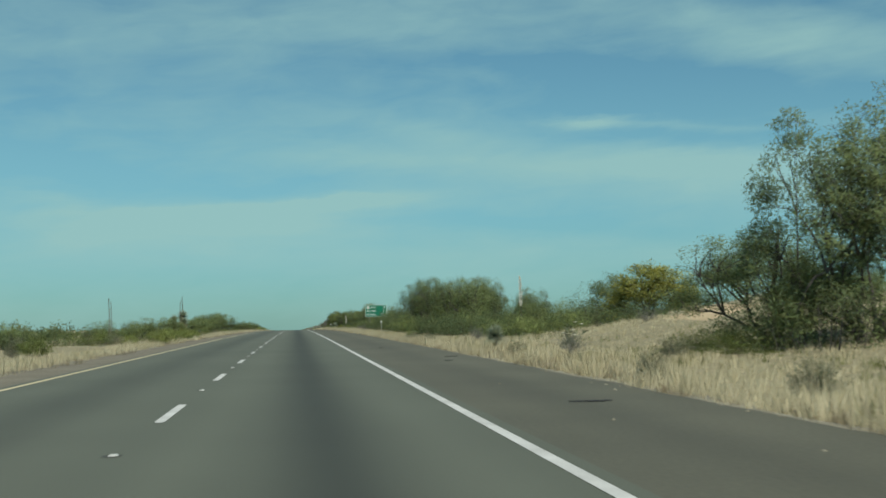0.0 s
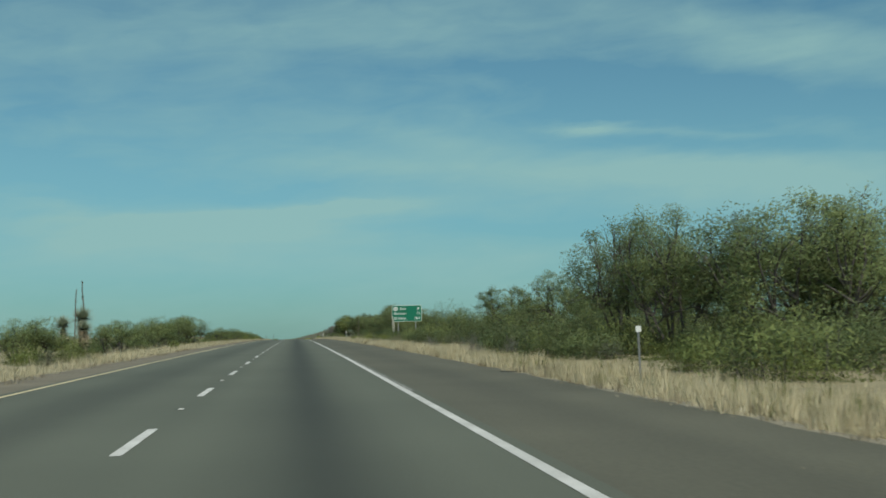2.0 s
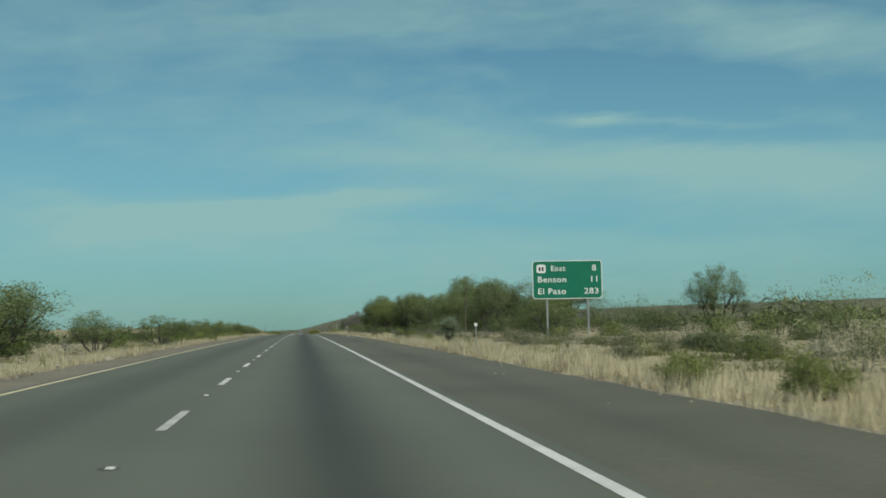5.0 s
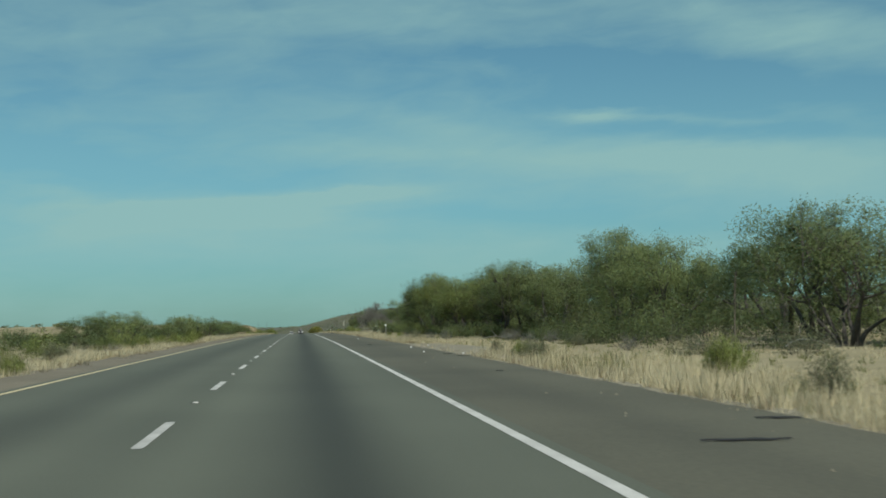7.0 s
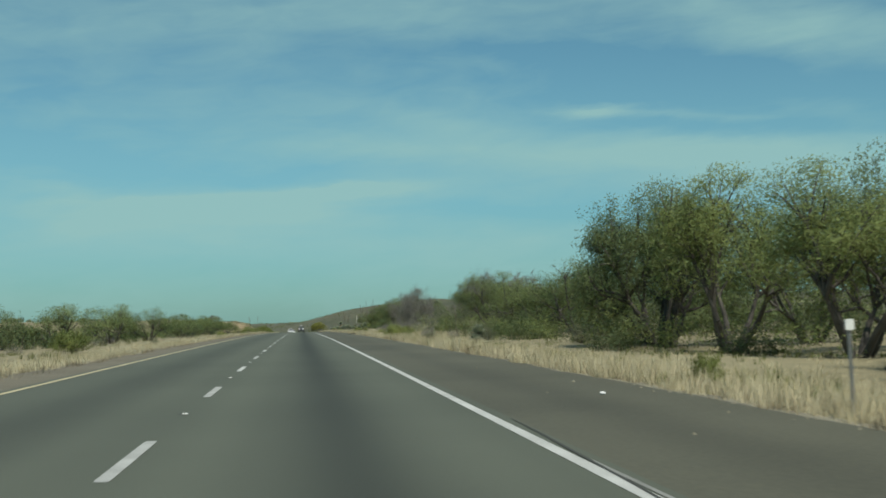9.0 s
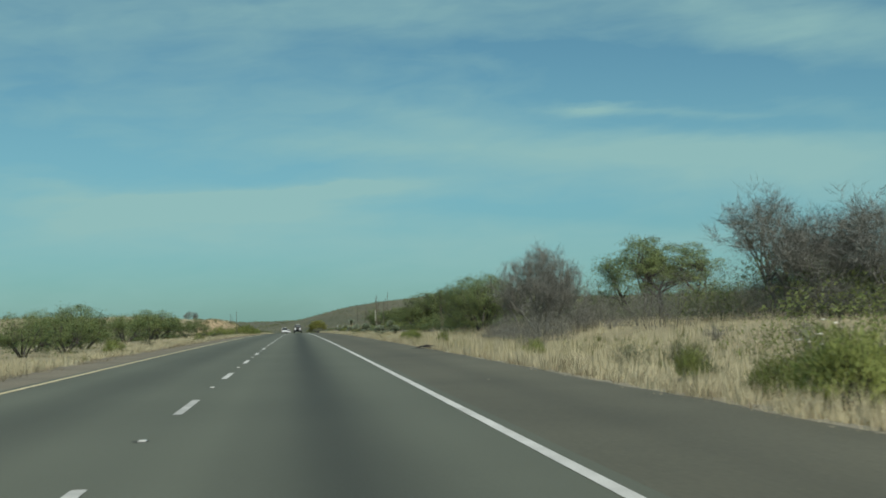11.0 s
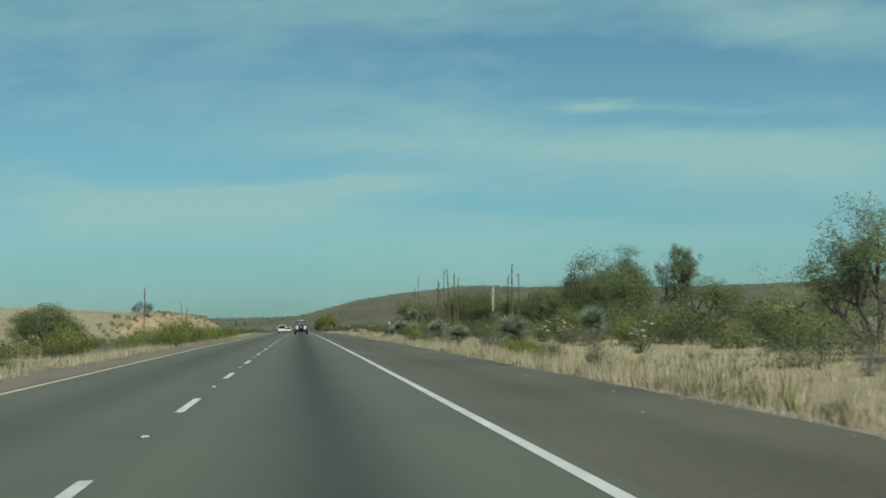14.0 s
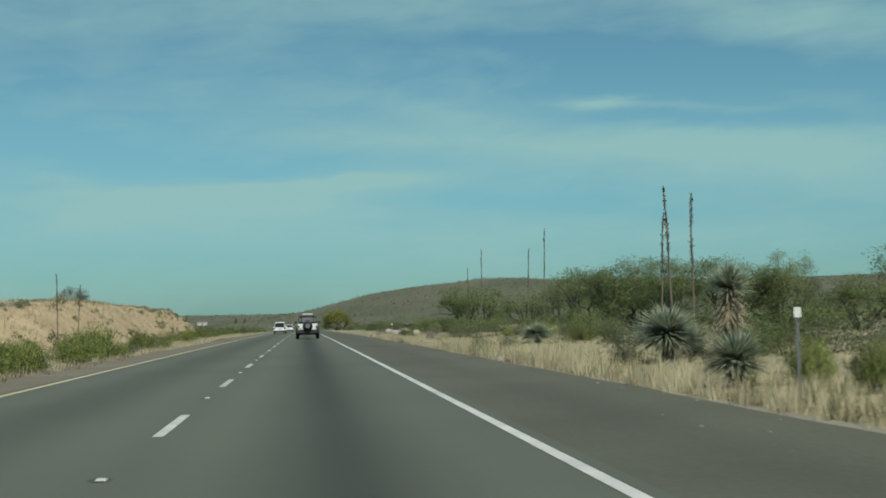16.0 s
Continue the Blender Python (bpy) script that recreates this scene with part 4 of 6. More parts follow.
# trees and tall bushes of the median
for x, y, top, wide in [
        (-18, 81.9, 1.4, 2.7), (-12, 94.2, 1.3, 4), (-17, 110.5, 1.7, 9.3), (-17, 137.5, 2.1, 4.9), (-15, 142.8, 2.1, 10),
        (-14, 143.4, 2.2, 6.1), (-13, 162.4, 2, 6.5), (-13, 168.5, 2.3, 4.7), (-15, 197.7, 2.4, 5.9), (-18, 212, 2.5, 3.5),
        (-16, 217.4, 3.3, 9.1), (-17, 226.8, 2.9, 6.3), (-17, 227.9, 2.6, 5.6), (-14, 238, 3.5, 6.3), (-15, 238.7, 3.5, 6.6),
        (-10, 245.6, 2.1, 3.2), (-17, 250.5, 3.7, 7.3), (-17, 258.3, 4.1, 7.5), (-9.5, 268.5, 2.1, 5.2), (-14, 359.7, 2.6, 10.8),
        (-16, 363.7, 2.7, 6.4), (-19, 366.4, 2.4, 6.3), (-11.5, 366.9, 1.7, 5.3), (-20, 388.8, 2.7, 7)]:
    tree("low" if PICK.random() < 0.75 else "mesquite", x, y, top, wide)
for x, y, top, wide in [
        (-15, 409.4, 2.7, 8.7), (-19, 410.6, 2.6, 8.6), (-15, 430, 2.9, 9.8), (-14, 447, 3, 8.7), (-18, 451.6, 3.5, 8),
        (-13, 466.3, 2, 4.2), (-13, 476.9, 2.1, 6.1), (-17, 489.1, 2.6, 2.3), (-14, 489.5, 2.1, 4.6), (-17, 497.7, 3, 10.3),
        (-16, 497.8, 3.1, 7.6), (-15, 516.4, 2.6, 6.1), (-18, 529.7, 2.8, 6.9), (-15.5, 536.2, 3.1, 6.6), (-15.7, 542.4, 3.2, 5.6),
        (-15.7, 543.1, 3.3, 7.4), (-16, 553.2, 3, 4.4), (-14, 563.9, 2.1, 4.6), (-14.5, 591.9, 2.8, 3.8), (-23, 633.2, 3.8, 5.7),
        (-24, 635.2, 3.6, 5.6)]:
    tree("low" if PICK.random() < 0.75 else "mesquite", x, y, top, wide)
# shrubs along both verges
for x, y, top, wide in [
        (7.3, 16.2, 0.6, 0.8), (6.6, 21.9, 0.3, 0.6), (6.8, 37, 0.3, 0.6), (-11, 53.1, 0.8, 2.2), (6.5, 59, 0, 0.7),
        (6.6, 68.4, 0, 0.9), (6.8, 72.2, 0.2, 0.5), (-10, 75.8, 0.6, 4.6), (-8.1, 75.8, 1, 2.3), (-8.6, 85.2, 1, 2.2),
        (-8.4, 92.3, 0.8, 2.3), (-8.6, 94.5, 0.9, 1.6), (-8.6, 101.8, 0.8, 1.9), (-8.4, 103, 0.7, 1.8), (7.8, 167.1, 0.6, 0.9),
        (7.5, 169.2, 0.5, 0.8), (7.5, 171.6, 0.5, 0.9), (6.4, 173.4, 0.4, 0.6), (7.8, 180.5, 0.8, 1.2), (-10.5, 183.1, 0.6, 1.8),
        (7.1, 191.7, 1, 1), (6.9, 199.9, 0.7, 1.1), (6.4, 203.9, 0.7, 1.2), (7.3, 254.6, 0.6, 0.7)]:
    shrub("broom" if wide > 0.9 or PICK.random() < 0.5 else "sage", x, y, top, wide)
for x, y, top, wide in [
        (7.5, 260.4, 0.7, 0.8), (7.1, 262.5, 0.9, 0.9), (7.1, 273.4, 0.8, 0.7), (7.7, 279.1, 0.9, 0.9), (-8.4, 286.9, 1, 1),
        (-11, 287.8, 0.8, 2), (-7.5, 290.3, 0.1, 0.8), (6.6, 292.3, 0.6, 0.8), (6.9, 292.4, 0.4, 0.5), (6.8, 294, 0.5, 0.8),
        (6.6, 294, 0.5, 0.6), (6.9, 300.2, 0.5, 0.6), (-10, 331.2, 0.5, 2.1), (-10, 337.3, 0.7, 3.2), (6.9, 342.2, 0.6, 0.6),
        (-8.6, 344, 0.8, 1.6), (-10, 346.8, 0.7, 1.5), (-8.1, 348, 0.4, 1), (6.8, 351.6, 0.5, 0.6), (-8.6, 357.9, 0.9, 1.2),
        (-12, 396.4, 1.2, 3.9), (7.9, 422.6, 0.9, 1.4), (6.75, 420.4, 1.15, 1.9), (6.8, 422.9, 0.7, 1.2)]:
    shrub("broom" if wide > 0.9 or PICK.random() < 0.5 else "sage", x, y, top, wide)
for x, y, top, wide in [
        (7, 427.6, 0.7, 0.6), (7.3, 428, 0.7, 0.7), (7.3, 443.5, 0.6, 0.7), (-8.6, 465, 0.7, 1.1), (7.1, 465.7, 0.8, 0.5),
        (7.1, 478, 0.6, 0.5), (7, 480.2, 0.8, 1.1), (7.3, 481.5, 0.6, 2.1), (7, 482.6, 0.7, 1.2), (7.1, 486.6, 0.6, 1.3),
        (7.1, 507.2, 0.6, 0.9), (-8.1, 509.5, 0.4, 0.9), (-8.1, 509.7, 0.3, 1.1), (7.1, 514.4, 0.5, 0.6), (6.8, 526.3, 0.6, 0.7),
        (13, 533.6, 1, 1.4), (6.6, 544.4, 0.7, 0.7), (6.6, 548.9, 0.5, 0.7), (6.6, 550.1, 0.6, 1), (7.1, 555.9, 0.7, 1.1),
        (7.3, 559.9, 0.5, 0.7), (13, 564.9, 1.2, 2.6), (13, 575.2, 1.8, 2.7), (-10.5, 575.5, 1.5, 2.6)]:
    shrub("broom" if wide > 0.9 or PICK.random() < 0.5 else "sage", x, y, top, wide)
for x, y, top, wide in [
        (7.1, 577.2, 0.9, 0.9), (6.7, 580.9, 0.5, 0.8), (6.6, 585.4, 0.5, 0.8), (6.6, 588.7, 0.5, 0.8), (6.5, 592.4, 0.1, 0.3),
        (-7.7, 594.1, 0.8, 1.8), (7.5, 596.7, 1, 0.9), (-10.5, 598.7, 1, 2.3), (-10, 600.8, 1.4, 2.5), (-8.4, 602.9, 1.5, 2.4),
        (-8.1, 603, 1.9, 2.9), (7.8, 605.7, 1, 1.3), (7.8, 608.9, 0.9, 0.7), (8, 611.5, 0.9, 0.8), (-8.1, 615.2, 0.9, 1.4),
        (13, 616.5, 1.1, 2), (-8.1, 617.6, 1.1, 0.9), (7.5, 620.9, 0.9, 0.8), (-8.1, 622.3, 1.4, 2.6), (-7.9, 624.3, 1.1, 1.6),
        (-7.7, 627.3, 1, 1.3), (-7.7, 627.3, 0.9, 1.5), (-7.7, 634.8, 1, 1.5), (-7.7, 638.5, 0.9, 1.3)]:
    shrub("broom" if wide > 0.9 or PICK.random() < 0.5 else "sage", x, y, top, wide)
for x, y, top, wide in [
        (-8.1, 641, 1.1, 1.6), (7.1, 642.1, 0.6, 0.9), (-8.4, 642.3, 1.4, 2.3), (-7.6, 645, 0.4, 1), (-7.7, 648.5, 0.5, 0.9),
        (13, 649.1, 1, 1.3), (-8.1, 655.2, 1.1, 1.4), (13, 658.7, 1.2, 1.8), (-7.5, 659.2, 0.6, 1.1), (12, 663.9, 0.7, 2),
        (7.8, 685.9, 0.8, 1.7), (-8.6, 686.6, 1.3, 1.1), (-10, 710.9, 1.2, 2.7), (14, 722.6, 1.2, 3.6)]:
    shrub("broom" if wide > 0.9 or PICK.random() < 0.5 else "sage", x, y, top, wide)
# yuccas
for x, y, top, wide in [
        (7.5, 45.3, 0.8, 0.8), (8, 250.1, 1.4, 1.4), (8, 387.1, 0.5, 0.9), (8.8, 515.9, 1, 1), (8, 527.4, 0.8, 0.8),
        (8.5, 530, 0.9, 1.2), (12.5, 568.8, 1.7, 1.2), (9, 569.7, 1.2, 1), (9.3, 570.4, 1.4, 1.6), (7.4, 574.2, 1, 1.2),
        (9.2, 600, 1.2, 1.2), (9.5, 600.9, 1.4, 1.1), (7, 612.2, 0.8, 1.2), (8.6, 621.2, 1.4, 1.6),
        (10, 644.8, 0.8, 1.4), (14, 749.8, 1.3, 2.9)]:
    yucca(x, y, top, wide)
for x, y, tall in ((-14.5, 160.5, 3.3), (-15.3, 158.3, 2.7), (-14.0, 159.2, 2.3), (9.6, 619.5, 2.3)):
    seed = PICK.randrange(2)
    put(("tree_yucca", seed), lambda: make_tree_yucca(seed), pose(x, y, ground_z(x, y), 0, 0, 77 * tall) @ Matrix.Diagonal((tall, tall, tall, 1)))
for x, y, top, wide in [
        (14.4, 76.6, 3.8, 0.4), (6.3, 150.6, 1.9, 0.3), (12, 592.6, 3.4, 0.3)]:
    stalk("bloom", x, y, top, 0.62)
for x, y, top, wide in [
        (-15, 101.8, 3.3, 0.2), (-15.2, 104.1, 3.1, 0.2), (-14.7, 158.6, 4.2, 0.3), (-14.4, 161.2, 4.8, 0.4), (9.3, 252.8, 3.4, 0.1),
        (11, 287.6, 2.3, 0.1), (10, 409.7, 2, 0.2), (12, 506.1, 3.3, 0.1), (12, 506.9, 3.4, 0.1), (12, 507.6, 3.1, 0.1),
        (9.6, 570.5, 3.2, 0.1), (9.3, 570.8, 3.6, 0.1), (9.2, 571.3, 3.2, 0.1), (-8.9, 590, 3.5, 0.2), (9.8, 601.5, 3.4, 0.1),
        (9.6, 601.9, 3.9, 0.2), (8.2, 615.1, 1.9, 0.1), (15.85, 641.2, 6.2, 0.2), (15.65, 643.2, 6.7, 0.2), (17.3, 650.6, 6.2, 0.1),
        (22, 703.2, 9.6, 0.4), (22, 711.3, 8.3, 0.3), (-13.5, 662, 4.2, 0.4), (-13.7, 669, 3.8, 0.4)]:
    stalk("dry", x, y, top)
for x, y, top, wide in [
        (22, 742.9, 10.1, 0.4), (24, 769.8, 9, 0.4)]:
    stalk("dry", x, y, top)
# undergrowth that closes the thickets, and low brush farther out
FILL = random.Random(23)


def thicket(name, seed, belts, words, leaf=1500, leaves_of=None, slim=0.2, size=0.24):
    """Dense low mesquite growth in belts (y0, y1, x0, x1, lowest, highest, count), as one mass of leaves."""
    rng, nrng = random.Random(seed), np.random.default_rng(seed)
    out, faces_, twigs = [[], [], []], [[], [], []], []
    for y0, y1, x0, x1, h0, h1, count in belts:
        for _ in range(count):
            x, y = rng.uniform(x0, x1), rng.uniform(y0, y1)
            base = ground_z(x, y)
            tall = (h0 + (h1 - h0) * rng.random() ** 1.5) * (0.92 + 0.55 * noise.noise((x * 0.09, y * 0.07, 4.0)))
            wide = min(max(0.75, 0.95 * tall), 2.5) * rng.uniform(0.8, 1.15)
            if 10 < x < 20 and 218 < y < 266:
                tall, wide = 0.5 * tall, 0.6 * wide
            near = -16 < x < 27
            n, ln0 = (int(leaf * 2.1), size * 0.6) if near else (int(leaf * 1.1), size * 0.8)
            # clumps over the shell of a dome, so that each bush has a lit crown and shaded sides
            lumps = ball(nrng, 32) * nrng.uniform(0.62, 1.08, (32, 1))
            lumps[:, 2] = np.abs(lumps[:, 2]) * 1.25 - 0.25
            mid = np.array([x, y, base + tall * 0.25])
            at = mid + lumps * np.array([wide, wide, tall * 0.62])
            which, way = nrng.integers(0, 32, n), ball(nrng, n)
            c = at[which] + (0.34 + 0.06 * wide) * np.cbrt(nrng.uniform(0, 1, (n, 1))) * way
            c[:, 2] = np.maximum(c[:, 2], base + 0.05)
            along = nrng.normal(0, 1, (n, 3)) - np.array([0, 0, 0.3])
            along /= np.linalg.norm(along, axis=1, keepdims=True)
            across = np.cross(along, nrng.normal(0, 1, (n, 3)))
            across /= np.linalg.norm(across, axis=1, keepdims=True)
            ln = ln0 * nrng.uniform(0.6, 1.4, (n, 1))
            # the twigs that carry the leaves
            foot = np.array([x, y, base]) + (at - mid) * np.array([0.75, 0.75, 0])
            edge = np.cross(at - foot, (0.3, 0.5, 0.1))
            edge *= 0.011 / (np.linalg.norm(edge, axis=1, keepdims=True) + 1e-6)
            twigs.append(np.stack([foot - edge, foot + edge, at + (at - foot) * 0.12], axis=1)[:15])
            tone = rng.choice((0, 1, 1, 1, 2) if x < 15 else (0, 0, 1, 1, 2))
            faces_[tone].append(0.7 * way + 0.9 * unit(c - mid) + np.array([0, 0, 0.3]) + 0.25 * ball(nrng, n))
            out[tone].append(np.stack([c - across * ln * slim, c + across * ln * slim, c + along * ln], axis=1))
    tagged(triangles(name.split("_")[-1] + "_twigs", np.concatenate(twigs), M_BARK), "bare dark twigs within " + words, "undergrowth", kind="stuff")
    if leaves_of:
        tagged(triangles(name, np.concatenate(sum(out, [])), leaves_of, None, None if slim < 0.05 else np.concatenate(sum(faces_, []))), words, "undergrowth", kind="stuff")
        return
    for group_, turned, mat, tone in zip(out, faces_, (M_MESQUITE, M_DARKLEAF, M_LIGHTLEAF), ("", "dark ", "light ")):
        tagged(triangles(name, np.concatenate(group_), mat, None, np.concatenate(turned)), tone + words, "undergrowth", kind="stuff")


thicket("mesquite_undergrowth", 51, ((62, 132, 15, 29, 1.8, 3.2, 58), (64, 84, 18, 34, 2.0, 3.4, 14), (126, 215, 13.5, 26, 2.2, 3.9, 66), (205, 262, 16, 30, 1.3, 2.8, 26), (262, 292, 14.5, 28, 1.3, 2.6, 24), (293, 330, 14, 25, 2.4, 4.5, 26),
                                     (300, 420, 12.5, 26, 2.0, 4.4, 60), (380, 436, 13.5, 24, 1.6, 3.2, 26), (440, 505, 22, 36, 2.0, 3.6, 34), (480, 534, 12, 26, 1.7, 3.5, 44), (440, 462, 16, 25, 1.5, 2.8, 16), (540, 610, 19, 36, 2.4, 4.0, 38), (538, 600, 14, 26, 1.2, 2.4, 26), (610, 680, 16, 34, 1.2, 2.2, 22), (625, 760, 26, 62, 2.2, 3.6, 56), (760, 960, 22, 66, 2.0, 3.6, 50), (690, 900, 13, 50, 1.4, 3.0, 30), (700, 940, 9.5, 20, 0.8, 1.9, 34)),
        "tangled green mesquite undergrowth between the trees", 560, size=0.19, slim=0.21)
thicket("mesquite_undergrowth", 54, ((84, 130, 8.3, 14.5, 0.8, 2.0, 74), (58, 86, 8.4, 15, 0.8, 1.9, 42), (130, 200, 8.9, 14.5, 0.7, 1.8, 54), (25, 33, 11.2, 14.5, 1.2, 2.2, 7), (200, 226, 11, 15, 0.6, 1.6, 8), (332, 432, 9.4, 13.5, 0.6, 1.9, 34), (300, 333, 11.5, 15, 0.8, 1.8, 8), (500, 540, 11.2, 15, 0.8, 1.9, 16), (540, 640, 11, 22, 0.7, 1.6, 52), (640, 900, 10, 22, 0.9, 2.2, 46)),
        "low green mesquite growth behind the grass", 860, size=0.155)
thicket("dead_brush", 53, ((448, 480, 10.5, 20, 1.4, 3.0, 34), (455, 470, 8.8, 11, 0.6, 1.3, 10), (438, 476, 17, 33, 1.6, 3.2, 34)), "grey leafless brush under the bare trees", 850, M_DEADWOOD, 0.03)
thicket("median_undergrowth", 52, ((40, 260, -30, -14, 1.0, 2.1, 60), (300, 420, -34, -14, 1.2, 2.4, 44), (400, 560, -34, -15, 1.0, 2.2, 50), (560, 635, -40, -16, 0.8, 1.6, 10), (795, 960, -24, -10.5, 1.0, 2.4, 40)),
        "low green brush across the median", 700)
thicket("green_median_brush", 56, ((66, 140, -13.5, -9.2, 0.6, 1.15, 30), (255, 330, -13.5, -9.6, 0.5, 1.1, 16), (560, 650, -13, -9.2, 0.6, 1.2, 24), (650, 800, -12.8, -9.6, 0.6, 1.3, 26)),
        "bright green bushy growth beside the median shoulder", 650, M_BROOM, 0.1, 0.16)
thicket("grey_green_brush", 58, ((140, 250, 9.6, 14.5, 0.5, 1.15, 40), (258, 292, 9.6, 14, 0.4, 0.9, 9), (596, 680, 9.5, 20, 0.5, 1.2, 40), (540, 600, 9.4, 20, 0.4, 1.0, 40), (640, 900, 8.8, 20, 0.5, 1.4, 60)),
        "grey-green low brush behind the roadside grass", 480, M_SAGE, 0.14, 0.12)
thicket("green_verge_brush", 57, ((160, 240, 9.2, 14.5, 0.5, 1.1, 20), (536, 600, 12, 20, 0.6, 1.1, 8), (596, 660, 11, 18, 0.5, 0.9, 8), (90, 110, 8.4, 10.5, 0.4, 0.7, 4), (24, 36, 9.5, 12.5, 0.3, 0.55, 5)),
        "bright green bushes beyond the grass", 800, M_BROOM, 0.12, 0.13)
for _ in range(95):
    y = FILL.uniform(20, 720)
    shrub("sage" if FILL.random() < 0.5 else "twiggy", FILL.uniform(6.7, 14) if not 294 < y < 328 else FILL.uniform(9.5, 14), y, FILL.uniform(0.5, 1.0), FILL.uniform(0.6, 1.2))
for _ in range(45):
    y = FILL.uniform(20, 760)
    shrub("sage" if FILL.random() < 0.6 else "twiggy", FILL.uniform(-15, -8.6), y, FILL.uniform(0.4, 0.9), FILL.uniform(0.6, 1.2))


# ---------------------------------------------------------------- grass and distant scrub, too many to count
def grass(name, seed, spots, material_, tall, blades, words):
    """Tufts of thin blades at the given spots (x, y, size)."""
    nrng = np.random.default_rng(seed)
    spots = np.asarray(spots)
    foot_z = np.array([ground_z(x, y) for x, y, _ in spots])
    n = len(spots) * blades
    foot = np.repeat(np.column_stack([spots[:, 0], spots[:, 1], foot_z - 0.02]), blades, axis=0)
    size = np.repeat(spots[:, 2], blades)[:, None]
    a = nrng.uniform(0, math.tau, n)
    out_ = np.sqrt(nrng.uniform(0, 1, n))[:, None]
    around = np.column_stack([np.cos(a), np.sin(a)])
    foot[:, :2] += out_ * 0.17 * size * around
    h = tall * size * nrng.uniform(0.5, 1.15, (n, 1)) * (1.12 - 0.35 * out_ ** 2)
    lean = h * (0.36 * out_ * around + nrng.normal(0, 0.15, (n, 2)))
    tip = foot + np.column_stack([lean, h[:, 0]])
    b = nrng.uniform(0, math.tau, n)
    side = np.column_stack([np.cos(b), np.sin(b), np.zeros(n)]) * (0.005 + 0.006 * nrng.uniform(0, 1, (n, 1)))
    ob = triangles(name, np.stack([foot - side, foot + side, tip], axis=1), material_, None, np.column_stack([0.5 * lean, h[:, 0]]) + 0.2 * h * ball(nrng, n))
    return tagged(ob, words, "grass", kind="stuff")


def y_calm(y):
    """Where the verge's grass stays low behind its front row."""
    return not 405 < y < 505


def verge(seed, count, x_near, x_far, y0, y1, bias, size0, size1, patchy=0.0):
    """Spots for tufts, denser towards the road."""
    rng = random.Random(seed)
    out = []
    while len(out) < count:
        x, y = x_near + (x_far - x_near) * rng.random() ** bias, rng.uniform(y0, y1)
        if (x > 0 and 297 < y < 324 and x < 7.6 and rng.random() < 0.97) or (13.5 < x < 20 and abs(y - 2.73 * x) < 2.5):
            continue
        if x_near == 5.6 and (60 < y < 250 or 326 < y < 402):
            x = x_near + 0.68 * (x - x_near)
        if patchy and noise.noise((x * 0.25, y * 0.12, seed)) < patchy - 0.3:
            continue
        clump = 0.78 + 0.6 * noise.noise((x * 0.6, y * 0.35, seed + 2.0)) + 0.3 * noise.noise((x * 1.1, y * 1.4, seed + 5.0))
        if x > 0:
            clump *= 1 - 0.42 * smooth((x - 6.1) / 2.6) if y_calm(y) else 1.0
        out.append((x + 0.25 * noise.noise((y * 0.5, seed, 0)), y, clump * rng.uniform(size0, size1)))
    return out


grass("dry_grass", 1, verge(1, 18500, 5.6, 9.2, 8, 700, 1.6, 0.6, 1.15), M_STRAW, 0.53, 20, "tall dry straw-coloured grass along the shoulder")
# shorter, darker tufts draw the dark line at the foot of the grass
grass("brown_grass", 13, verge(13, 5200, 5.5, 6.5, 8, 700, 1.2, 0.4, 1.0), M_BROWNGRASS, 0.4, 16, "short brown grass at the pavement edge")
grass("brown_grass", 14, verge(14, 3000, -6.4, -7.5, 20, 760, 1.0, 0.4, 1.0, 0.1), M_BROWNGRASS, 0.3, 14, "short brown grass at the edge of the median gravel")
grass("dry_grass", 2, verge(2, 8500, 8.6, 26, 8, 760, 1.5, 0.6, 1.2, 0.15), M_STRAW, 0.33, 9, "dry straw-coloured grass among the shrubs")
grass("dry_grass", 7, verge(7, 7500, 8.2, 22, 8, 70, 1.1, 0.6, 1.25), M_STRAW, 0.42, 11, "dry straw-coloured grass over the bank")
grass("dry_grass", 8, verge(8, 5600, 8.2, 20, 405, 560, 1.2, 0.6, 1.25), M_STRAW, 0.55, 10, "dry straw-coloured grass on the open slope")
grass("dry_grass", 9, verge(9, 5600, 7.6, 17, 545, 660, 1.2, 0.6, 1.2), M_STRAW, 0.36, 10, "dry straw-coloured grass among yuccas")
grass("dry_grass", 3, verge(3, 12500, -6.75, -9.8, 20, 760, 1.2, 0.5, 1.1, 0.06), M_STRAW, 0.5, 12, "dry straw-coloured grass along the median")
grass("dry_grass", 4, verge(4, 7500, -9.0, -40, 20, 800, 1.5, 0.6, 1.2, 0.1), M_STRAW, 0.5, 9, "dry straw-coloured grass across the median")
grass("dry_grass", 10, verge(10, 5000, 7.6, 13.5, 58, 400, 1.2, 0.6, 1.1), M_STRAW, 0.26, 8, "low dry grass under the roadside trees")
grass("dry_grass", 12, verge(12, 2200, 12, 26, 250, 308, 1.0, 0.6, 1.1), M_STRAW, 0.42, 9, "dry grass in the clearing before the trees")
grass("dry_grass", 11, verge(11, 7000, -11, -44, 630, 800, 1.0, 0.7, 1.4), M_STRAW, 0.5, 9, "dry straw-coloured grass over the mound")
grass("brown_grass", 15, verge(15, 2600, -12, -22, 640, 795, 1.0, 0.6, 1.3), M_BROWNGRASS, 0.4, 10, "brown dry grass scattered over the orange bank")
grass("green_weeds", 5, verge(5, 5600, 5.8, 14, 8, 700, 1.3, 0.6, 1.2, 0.27), M_GREENGRASS, 0.5, 12, "patches of green weeds in the dry grass")
